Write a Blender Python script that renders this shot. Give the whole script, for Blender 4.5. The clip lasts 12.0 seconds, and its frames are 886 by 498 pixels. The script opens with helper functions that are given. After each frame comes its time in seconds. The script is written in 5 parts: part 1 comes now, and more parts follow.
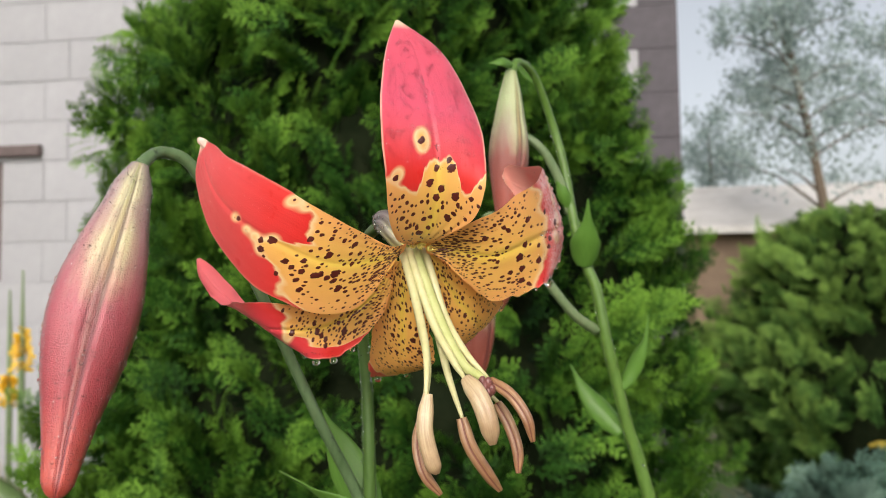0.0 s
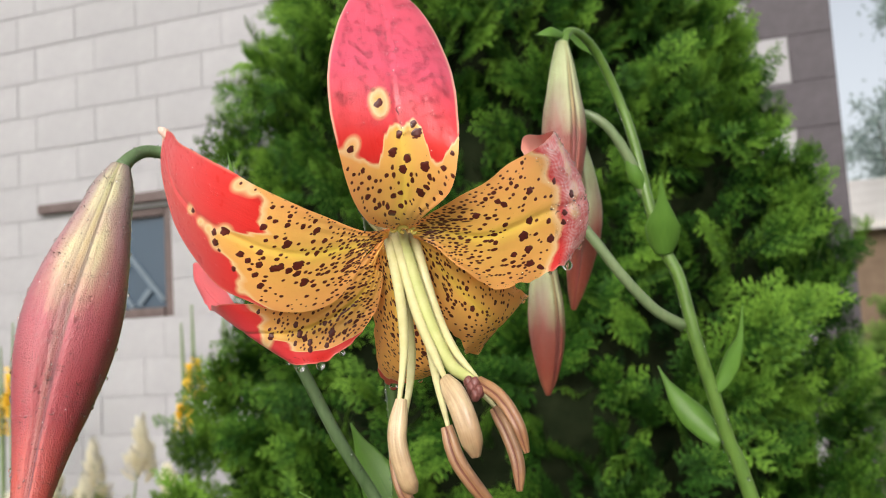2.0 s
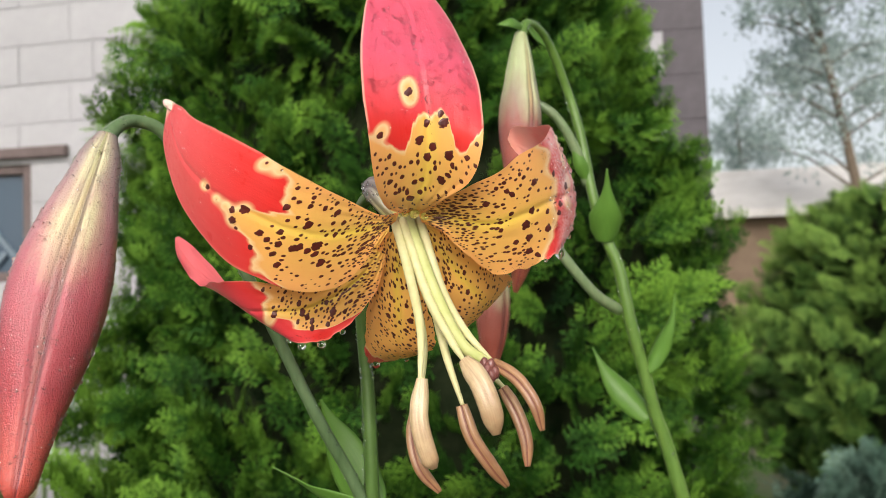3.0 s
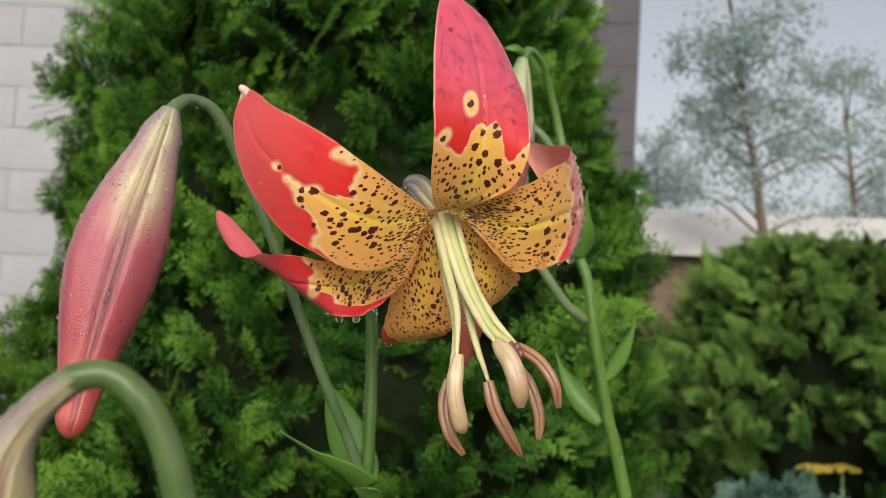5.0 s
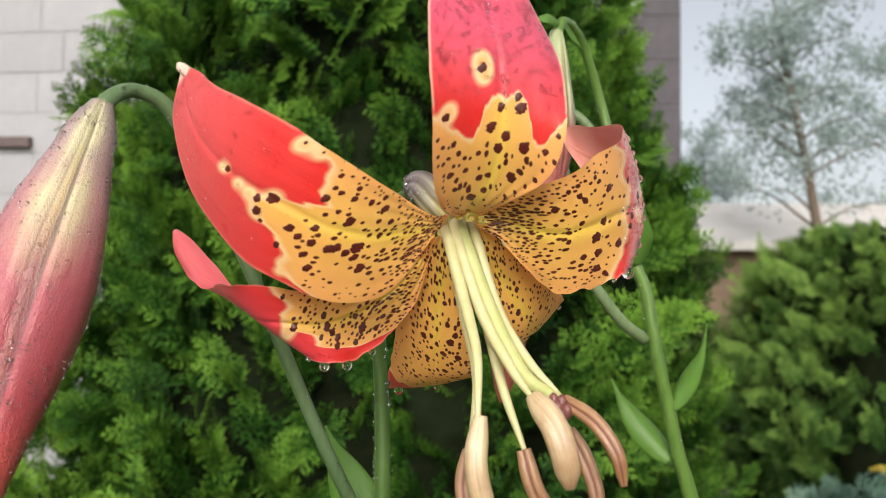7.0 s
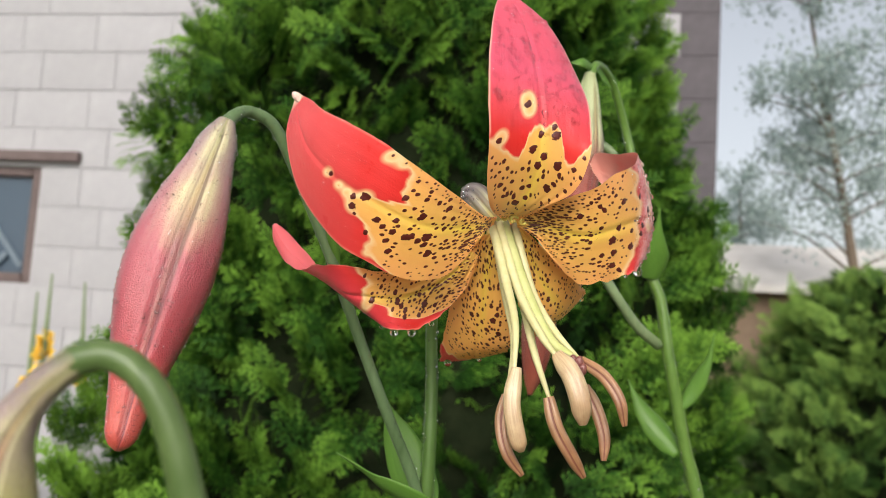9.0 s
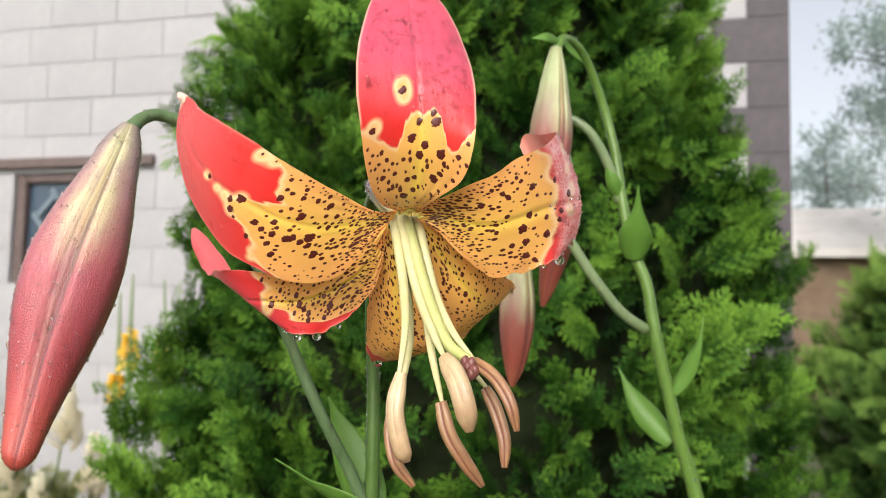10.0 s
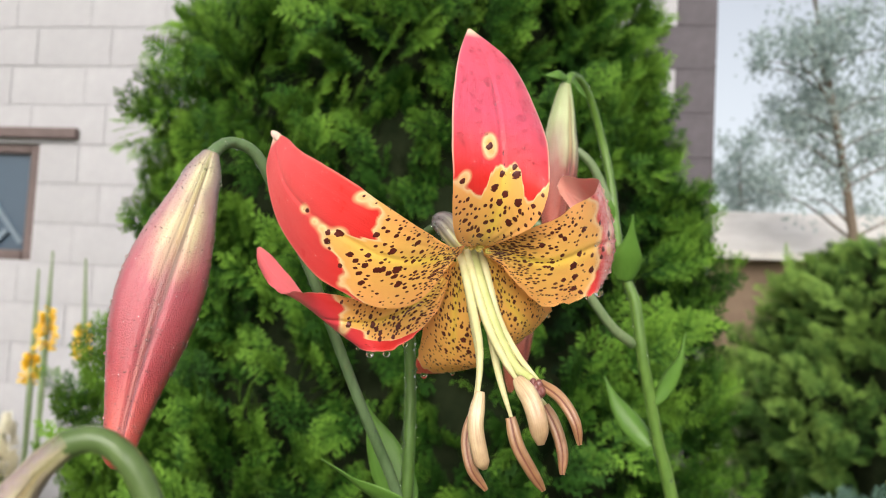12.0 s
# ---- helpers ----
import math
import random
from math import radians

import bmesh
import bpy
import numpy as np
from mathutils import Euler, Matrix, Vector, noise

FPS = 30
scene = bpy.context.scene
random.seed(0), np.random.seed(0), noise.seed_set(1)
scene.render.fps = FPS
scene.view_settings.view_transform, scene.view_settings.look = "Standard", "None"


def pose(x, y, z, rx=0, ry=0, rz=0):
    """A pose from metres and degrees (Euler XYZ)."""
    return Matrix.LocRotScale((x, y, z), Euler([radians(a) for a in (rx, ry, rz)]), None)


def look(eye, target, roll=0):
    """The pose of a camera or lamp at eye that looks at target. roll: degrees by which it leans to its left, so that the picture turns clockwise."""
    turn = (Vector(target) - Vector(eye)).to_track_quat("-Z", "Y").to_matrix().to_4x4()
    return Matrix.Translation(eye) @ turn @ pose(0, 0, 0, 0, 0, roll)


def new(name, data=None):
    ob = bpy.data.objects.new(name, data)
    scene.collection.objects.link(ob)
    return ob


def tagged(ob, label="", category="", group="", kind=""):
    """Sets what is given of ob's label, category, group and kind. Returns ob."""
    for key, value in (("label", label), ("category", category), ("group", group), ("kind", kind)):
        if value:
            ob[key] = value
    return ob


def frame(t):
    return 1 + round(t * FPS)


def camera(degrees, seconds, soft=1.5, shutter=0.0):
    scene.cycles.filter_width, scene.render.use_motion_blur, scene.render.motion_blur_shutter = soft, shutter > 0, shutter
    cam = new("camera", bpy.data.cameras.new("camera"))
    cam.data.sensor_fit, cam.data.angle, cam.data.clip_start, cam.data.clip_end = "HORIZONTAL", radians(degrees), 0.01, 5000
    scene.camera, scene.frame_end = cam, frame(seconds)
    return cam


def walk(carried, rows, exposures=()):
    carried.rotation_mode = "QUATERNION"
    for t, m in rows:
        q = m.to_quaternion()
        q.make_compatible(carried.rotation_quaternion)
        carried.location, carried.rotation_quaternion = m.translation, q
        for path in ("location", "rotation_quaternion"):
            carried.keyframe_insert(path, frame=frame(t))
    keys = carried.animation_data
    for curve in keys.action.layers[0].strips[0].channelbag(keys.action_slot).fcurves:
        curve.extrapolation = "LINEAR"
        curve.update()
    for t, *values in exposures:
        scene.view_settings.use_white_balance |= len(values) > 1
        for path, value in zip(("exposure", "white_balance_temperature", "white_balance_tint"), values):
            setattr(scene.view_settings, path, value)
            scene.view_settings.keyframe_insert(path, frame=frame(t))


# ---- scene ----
cam = camera(54.1, 12.0, soft=0.65)
PATH = [
    (0, (0.02691, -0.01926, 0.9642), (-0.26237, 1.95526, 1.09685), -0.69),
    (0.5, (0.03416, -0.01776, 0.9519), (-0.3946, 1.92474, 1.15892), -1.00),
    (1, (0.04495, -0.01072, 0.95369), (-0.54276, 1.88733, 1.18173), -2.14),
    (1.5, (0.05589, 0.0123, 0.95578), (-0.57695, 1.89708, 1.1728), -3.78),
    (2, (0.0557, 0.01734, 0.95763), (-0.57778, 1.9053, 1.14295), -3.40),
    (2.5, (0.04624, 0.00917, 0.95907), (-0.47093, 1.93457, 1.11835), -2.80),
    (3, (0.03007, 0.00376, 0.9606), (-0.32264, 1.96912, 1.07445), -1.91),
    (3.2, (0.02486, -0.00517, 0.95961), (-0.28357, 1.96729, 1.07912), -1.28),
    (4.8, (0.00102, -0.03055, 0.95192), (-0.1589, 1.95725, 1.10395), 3.45),
    (5, (0.00675, -0.02291, 0.95475), (-0.15554, 1.96544, 1.09668), 3.36),
    (5.5, (0.01356, 0.01308, 0.95725), (-0.19088, 1.99973, 1.06424), 2.81),
    (6, (0.01089, 0.04434, 0.96742), (-0.24287, 2.0262, 1.05602), 2.81),
    (6.5, (0.00943, 0.04461, 0.96339), (-0.23868, 2.02534, 1.08645), 1.37),
    (7, (0.00824, 0.02969, 0.96109), (-0.26058, 2.00572, 1.11294), 1.11),
    (9, (0.01061, -0.01293, 0.94938), (-0.33216, 1.94547, 1.16664), 3.69),
    (9.5, (0.02439, -0.00533, 0.95657), (-0.38528, 1.94199, 1.15688), 3.04),
    (10, (0.04692, 0.00587, 0.95525), (-0.4703, 1.93043, 1.1242), 1.24),
    (10.5, (0.05499, 0.01072, 0.95925), (-0.55675, 1.91255, 1.05306), -0.36),
    (11, (0.05391, -0.00712, 0.96687), (-0.52783, 1.9046, 1.04994), -0.32),
    (11.5, (0.03874, -0.00756, 0.96006), (-0.38876, 1.94058, 1.10829), 1.30),
    (12, (0.01945, -0.02667, 0.96239), (-0.32143, 1.93854, 1.10992), 3.10),
]
walk(cam, [(t, look(eye, target, roll)) for t, eye, target, roll in PATH],
     exposures=[(0, 0.03), (0.5, 0), (1.5, 0.05), (2.5, 0.13), (3.2, 0.15), (5, -0.19), (6.5, -0.14), (7, 0.13), (9, 0.11), (9.5, 0.2), (10.5, 0.35), (11, 0.35), (11.5, 0.47), (12, 0.25)])
cam.data.dof.use_dof = True
cam.data.dof.focus_distance = 0.18
cam.data.dof.aperture_fstop = 31.0

# ---------------------------------------------------------------- light
world = bpy.data.worlds.new("sky")
scene.world = world
world.use_nodes = True
wn, wl = world.node_tree.nodes, world.node_tree.links
sky = wn.new("ShaderNodeTexSky")
sky.sky_type = "NISHITA"
sky.sun_disc = False
sky.sun_elevation, sky.sun_rotation = radians(30), radians(178)
sky.air_density, sky.dust_density, sky.ozone_density = 1.0, 4.0, 1.0
bg = wn["Background"]
bg.inputs["Strength"].default_value = 0.13
haze = wn.new("ShaderNodeHueSaturation")
haze.inputs["Saturation"].default_value = 0.30
haze.inputs["Value"].default_value = 1.3
wl.new(sky.outputs["Color"], haze.inputs["Color"])
wl.new(haze.outputs["Color"], bg.inputs["Color"])

sun_data = bpy.data.lights.new("sun", "SUN")
sun_data.energy, sun_data.angle, sun_data.color = 2.2, radians(34), (1.0, 0.95, 0.88)
sun = new("sun", sun_data)
sun.matrix_world = look((0.15, -4.2, 3.54), (0, 0.2, 1.0))
scene.view_settings.exposure = 0.1


# ---------------------------------------------------------------- tools
ORIGIN = np.array((0.0, 180.0, 980.0))


def mm(points):
    """Millimetres about the flower, as metres in the world."""
    return (np.asarray(points, float) + ORIGIN) / 1000.0


def spline(points, count):
    """Points evenly in parameter along a Catmull-Rom curve."""
    p = np.asarray(points, float)
    p = np.vstack((2 * p[0] - p[1], p, 2 * p[-1] - p[-2]))
    n = len(p) - 3
    x = np.linspace(0, n, count)
    i = np.minimum(x.astype(int), n - 1)
    f = (x - i)[:, None]
    a, b, c, d = p[i], p[i + 1], p[i + 2], p[i + 3]
    return 0.5 * (2 * b + (c - a) * f + (2 * a - 5 * b + 4 * c - d) * f ** 2 + (3 * b - a - 3 * c + d) * f ** 3)


def unit(v):
    v = np.asarray(v, float)
    return v / np.maximum(np.linalg.norm(v, axis=-1, keepdims=True), 1e-9)


def mesh_of(name, verts, faces, materials, smooth=True, slots=None, uv=None, fields=None):
    """A mesh from arrays; uv and fields are per vertex."""
    me = bpy.data.meshes.new(name)
    faces = np.asarray(faces, np.int32)
    k = faces.shape[1]
    me.vertices.add(len(verts))
    me.vertices.foreach_set("co", np.asarray(verts, np.float32).ravel())
    me.loops.add(faces.size)
    me.loops.foreach_set("vertex_index", faces.ravel())
    me.polygons.add(len(faces))
    me.polygons.foreach_set("loop_start", np.arange(0, faces.size, k, dtype=np.int32))
    me.polygons.foreach_set("use_smooth", np.full(len(faces), smooth))
    if slots is not None:
        me.polygons.foreach_set("material_index", np.asarray(slots, np.int32))
    for m in materials:
        me.materials.append(m)
    if uv is not None:
        layer = me.uv_layers.new(name="uv")
        layer.data.foreach_set("uv", np.asarray(uv, np.float32)[faces.ravel()].ravel())
    for key, values in (fields or {}).items():
        me.attributes.new(key, "FLOAT", "POINT").data.foreach_set("value", np.asarray(values, np.float32))
    me.update(calc_edges=True)
    me.validate()
    return me


def part(name, me, parent=None, label=""):
    ob = new(name, me)
    ob.parent = parent
    return tagged(ob, label) if label else ob


def thing(name, label, category, group="", kind="", at=(0, 0, 0)):
    ob = new(name)
    ob.empty_display_size = 0.02
    ob.location = at
    return tagged(ob, label, category, group, kind)


def grid_faces(rows, cols, wrap=False, flip=False):
    i, j = np.meshgrid(np.arange(rows - 1), np.arange(cols if wrap else cols - 1), indexing="ij")
    i, j = i.ravel(), j.ravel()
    k = (j + 1) % cols
    f = np.stack((i * cols + j, i * cols + k, (i + 1) * cols + k, (i + 1) * cols + j), 1)
    return f[:, ::-1] if flip else f


def sweep(points, radii, count=40, segs=14, lobes=0.0, flat=1.0, up=(0, -1, 0)):
    """A closed tube along a curve: vertices, quads, and along/around coordinates. lobes: depth of two long grooves."""
    c = spline(points, count)
    r = spline(np.asarray(radii, float)[:, None], count)[:, 0]
    t = unit(np.gradient(c, axis=0))
    s = unit(np.cross(t, np.asarray(up, float)))
    b = np.cross(t, s)
    ang = np.linspace(0, 2 * math.pi, segs, endpoint=False)
    shape = 1 - lobes * np.abs(np.cos(ang)) ** 9 if lobes else np.ones(segs)
    ring = c[:, None] + r[:, None, None] * shape[None, :, None] * (
        np.cos(ang)[None, :, None] * b[:, None] * flat + np.sin(ang)[None, :, None] * s[:, None])
    v = ring.reshape(-1, 3)
    f = grid_faces(count, segs, True)
    n = len(v)
    v = np.vstack((v, c[:1], c[-1:]))
    j = np.arange(segs)
    k = (j + 1) % segs
    base = (count - 1) * segs
    cap = np.vstack((np.stack((k, j, np.full(segs, n), np.full(segs, n)), 1),
                     np.stack((base + j, base + k, np.full(segs, n + 1), np.full(segs, n + 1)), 1)))
    uv = np.vstack((np.stack((np.repeat(np.linspace(0, 1, count), segs), np.tile(ang / (2 * math.pi), count)), 1), [[0, 0], [1, 0]]))
    return v, f, cap, uv


def tube(name, points, radii, material, parent=None, label="", count=40, segs=14, lobes=0.0, flat=1.0, up=(0, -1, 0)):
    v, f, cap, uv = sweep(points, radii, count, segs, lobes, flat, up)
    tri = np.vstack((f[:, [0, 1, 2]], f[:, [0, 2, 3]], cap[:, :3]))
    return part(name, mesh_of(name, v, tri, [material], uv=uv), parent, label)


# ---------------------------------------------------------------- materials
def material(name, rough=0.6, spec=0.5):
    m = bpy.data.materials.new(name)
    m.use_nodes = True
    b = m.node_tree.nodes["Principled BSDF"]
    b.inputs["Roughness"].default_value = rough
    b.inputs["Specular IOR Level"].default_value = spec
    return m, m.node_tree.nodes, m.node_tree.links, b


def field(nodes, name):
    n = nodes.new("ShaderNodeAttribute")
    n.attribute_name = name
    return n.outputs["Fac"]


def ramp(nodes, links, source, stops, interpolation="LINEAR"):
    n = nodes.new("ShaderNodeValToRGB")
    n.color_ramp.interpolation = interpolation
    e = n.color_ramp.elements
    while len(e) < len(stops):
        e.new(0.5)
    for el, (p, c) in zip(e, stops):
        el.position = p
        el.color = (c, c, c, 1) if isinstance(c, (int, float)) else (*c, 1)
    links.new(source, n.inputs["Fac"])
    return n.outputs["Color"]


def mix(nodes, links, fac, a, b, blend="MIX"):
    n = nodes.new("ShaderNodeMix")
    n.data_type, n.blend_type = "RGBA", blend
    for sock, value in ((n.inputs[0], fac), (n.inputs[6], a), (n.inputs[7], b)):
        if isinstance(value, (int, float)):
            sock.default_value = value
        elif isinstance(value, tuple):
            sock.default_value = (*value, 1)
        else:
            links.new(value, sock)
    return n.outputs[2]


def noise_tex(nodes, links, scale, detail=4.0, rough=0.55, stretch=None, coord="Object", distortion=0.0):
    tc = nodes.new("ShaderNodeTexCoord")
    n = nodes.new("ShaderNodeTexNoise")
    n.inputs["Scale"].default_value = scale
    n.inputs["Detail"].default_value = detail
    n.inputs["Roughness"].default_value = rough
    n.inputs["Distortion"].default_value = distortion
    src = tc.outputs[coord]
    if stretch:
        mp = nodes.new("ShaderNodeMapping")
        mp.inputs["Scale"].default_value = stretch
        links.new(src, mp.inputs["Vector"])
        src = mp.outputs["Vector"]
    links.new(src, n.inputs["Vector"])
    return n.outputs["Fac"]


def bump(nodes, links, bsdf, height, strength, distance):
    n = nodes.new("ShaderNodeBump")
    n.inputs["Strength"].default_value = strength
    n.inputs["Distance"].default_value = distance
    links.new(height, n.inputs["Height"])
    links.new(n.outputs["Normal"], bsdf.inputs["Normal"])
    links.new(n.outputs["Normal"], bsdf.inputs["Coat Normal"])


def translucent(m, amount, colour):
    """Lets a share of the light through a thin sheet."""
    nodes, links = m.node_tree.nodes, m.node_tree.links
    out, b = nodes["Material Output"], nodes["Principled BSDF"]
    t = nodes.new("ShaderNodeBsdfTranslucent")
    if isinstance(colour, tuple):
        t.inputs["Color"].default_value = (*colour, 1)
    else:
        links.new(colour, t.inputs["Color"])
    s = nodes.new("ShaderNodeMixShader")
    s.inputs["Fac"].default_value = amount
    links.new(b.outputs[0], s.inputs[1])
    links.new(t.outputs[0], s.inputs[2])
    links.new(s.outputs[0], out.inputs["Surface"])


def petal_material():
    """Pigment from the vertex fields: yellow throat with a greenish band, red outer part, maroon spots; a pink sheen
    painted into the red; wet gloss over all.
    """
    m, n, l, b = material("petal_face", 0.40, 0.5)
    veins = noise_tex(n, l, 1.0, 3, 0.6, (5, 110, 1), "UV")
    lines = noise_tex(n, l, 1.0, 2, 0.5, (2.5, 46, 1), "UV")
    cloud = noise_tex(n, l, 160, 4)
    fine = noise_tex(n, l, 2600, 2, 0.5)
    along = n.new("ShaderNodeSeparateXYZ")
    uvn = n.new("ShaderNodeTexCoord")
    l.new(uvn.outputs["UV"], along.inputs[0])
    rim = ramp(n, l, along.outputs[1], [(0.02, 1.0), (0.30, 0.25), (0.48, 0.0), (0.56, 0.0), (0.75, 0.25), (0.98, 1.0)])
    yellow = ramp(n, l, along.outputs[0], [(0.0, (0.96, 0.70, 0.18)), (0.2, (0.93, 0.57, 0.125)), (0.42, (0.92, 0.495, 0.112)), (0.8, (0.92, 0.42, 0.115))])
    yellow = mix(n, l, rim, yellow, (0.97, 0.46, 0.15))
    band = n.new("ShaderNodeMath")
    band.operation = "MULTIPLY"
    l.new(ramp(n, l, along.outputs[1], [(0.40, 0.0), (0.51, 0.85), (0.62, 0.0)]), band.inputs[0])
    l.new(ramp(n, l, along.outputs[0], [(0.08, 0.3), (0.2, 1.0), (0.42, 0.7), (0.6, 0.0)]), band.inputs[1])
    yellow = mix(n, l, band.outputs[0], yellow, (0.91, 0.72, 0.085))
    yellow = mix(n, l, ramp(n, l, veins, [(0.35, 0.0), (0.7, 0.28)]), yellow, (0.96, 0.48, 0.16))
    yellow = mix(n, l, ramp(n, l, cloud, [(0.45, 0.0), (0.75, 0.4)]), yellow, (0.97, 0.59, 0.15))
    red = mix(n, l, ramp(n, l, lines, [(0.3, 0.0), (0.75, 0.25)]), (0.79, 0.022, 0.020), (0.86, 0.070, 0.055))
    red = mix(n, l, ramp(n, l, cloud, [(0.35, 0.0), (0.75, 0.35)]), red, (0.80, 0.065, 0.06))
    # paler pink towards the tip: a wet sheen painted into the red
    red = mix(n, l, ramp(n, l, along.outputs[0], [(0.46, 0.0), (0.58, 0.15), (0.72, 0.5), (0.9, 0.75)]), red, (0.82, 0.125, 0.13))
    red = mix(n, l, ramp(n, l, veins, [(0.30, 0.2), (0.45, 0.0)]), red, (0.58, 0.02, 0.03))
    # more painted sheen on the erect petal; the low left tip is truly pink
    rose = n.new("ShaderNodeMath")
    rose.operation = "MULTIPLY"
    l.new(field(n, "rose"), rose.inputs[0])
    l.new(ramp(n, l, along.outputs[0], [(0.44, 0.0), (0.54, 0.3), (0.68, 0.9), (0.95, 0.7)]), rose.inputs[1])
    red = mix(n, l, rose.outputs[0], red, (0.76, 0.10, 0.18))
    edge = ramp(n, l, field(n, "red"), [(0.0, 0.0), (0.18, 0.4), (0.40, 0.85), (0.5, 0.7)])
    base = mix(n, l, edge, yellow, (0.95, 0.67, 0.37))
    base = mix(n, l, ramp(n, l, field(n, "red"), [(0.42, 0.0), (0.55, 0.55), (0.70, 1.0)]), base, red)
    # pale rim colour, with the glints of its drops painted in
    base = mix(n, l, field(n, "blush"), base, (0.96, 0.66, 0.64))
    base = mix(n, l, field(n, "pale"), base, (0.90, 0.66, 0.46))
    spot = mix(n, l, cloud, (0.075, 0.007, 0.005), (0.135, 0.016, 0.011))
    base = mix(n, l, ramp(n, l, field(n, "spot"), [(0.42, 0.0), (0.56, 1.0)]), base, spot)
    l.new(base, b.inputs["Base Color"])
    b.inputs["Sheen Weight"].default_value = 0.05
    b.inputs["Sheen Roughness"].default_value = 0.4
    b.inputs["Coat Weight"].default_value = 0.42
    l.new(ramp(n, l, cloud, [(0.3, 0.26), (0.7, 0.45)]), b.inputs["Coat Roughness"])
    l.new(ramp(n, l, fine, [(0.3, 0.30), (0.7, 0.50)]), b.inputs["Roughness"])
    both = n.new("ShaderNodeMath")
    both.operation = "MULTIPLY_ADD"
    both.inputs[1].default_value = 0.3
    l.new(lines, both.inputs[0])
    l.new(cloud, both.inputs[2])
    more = n.new("ShaderNodeMath")
    more.operation = "MULTIPLY_ADD"
    more.inputs[1].default_value = 0.35
    l.new(fine, more.inputs[0])
    l.new(both.outputs[0], more.inputs[2])
    bump(n, l, b, more.outputs[0], 0.2, 0.0006)
    translucent(m, 0.26, base)
    return m


def petal_back_material():
    m, n, l, b = material("petal_reverse", 0.45, 0.45)
    veins = noise_tex(n, l, 1.0, 3, 0.6, (3, 60, 1), "UV")
    c = mix(n, l, ramp(n, l, veins, [(0.3, 0.0), (0.7, 1.0)]), (0.94, 0.36, 0.30), (0.96, 0.53, 0.44))
    across = n.new("ShaderNodeSeparateXYZ")
    uvn = n.new("ShaderNodeTexCoord")
    l.new(uvn.outputs["UV"], across.inputs[0])
    c = mix(n, l, ramp(n, l, across.outputs[1], [(0.02, 0.9), (0.22, 0.15), (0.5, 0.0), (0.78, 0.15), (0.98, 0.9)]), c, (0.95, 0.62, 0.58))
    c = mix(n, l, ramp(n, l, field(n, "red"), [(0.2, 1.0), (0.7, 0.0)]), c, (0.97, 0.72, 0.26))
    c = mix(n, l, field(n, "rose"), c, (0.88, 0.33, 0.38), "MIX")
    c = mix(n, l, field(n, "blush"), c, (0.97, 0.64, 0.56))
    l.new(c, b.inputs["Base Color"])
    bump(n, l, b, veins, 0.3, 0.0005)
    translucent(m, 0.72, c)
    return m


def green(name, dark, light, rough=0.45, scale=140, stretch=(1, 1, 1), coord="Object", thin=0.0, relief=0.0003, wet=0.08):
    m, n, l, b = material(name, rough, 0.3)
    grain = noise_tex(n, l, scale, 5, 0.6, stretch, coord)
    broad = noise_tex(n, l, scale * 0.12, 3)
    c = mix(n, l, ramp(n, l, grain, [(0.3, 0.0), (0.7, 1.0)]), dark, light)
    c = mix(n, l, ramp(n, l, broad, [(0.4, 0.0), (0.75, 0.5)]), c, tuple(min(1, x * 1.35 + 0.01) for x in light))
    l.new(c, b.inputs["Base Color"])
    b.inputs["Coat Weight"].default_value = wet
    b.inputs["Coat Roughness"].default_value = 0.15
    bump(n, l, b, grain, 0.4, relief)
    if thin:
        translucent(m, thin, c)
    return m


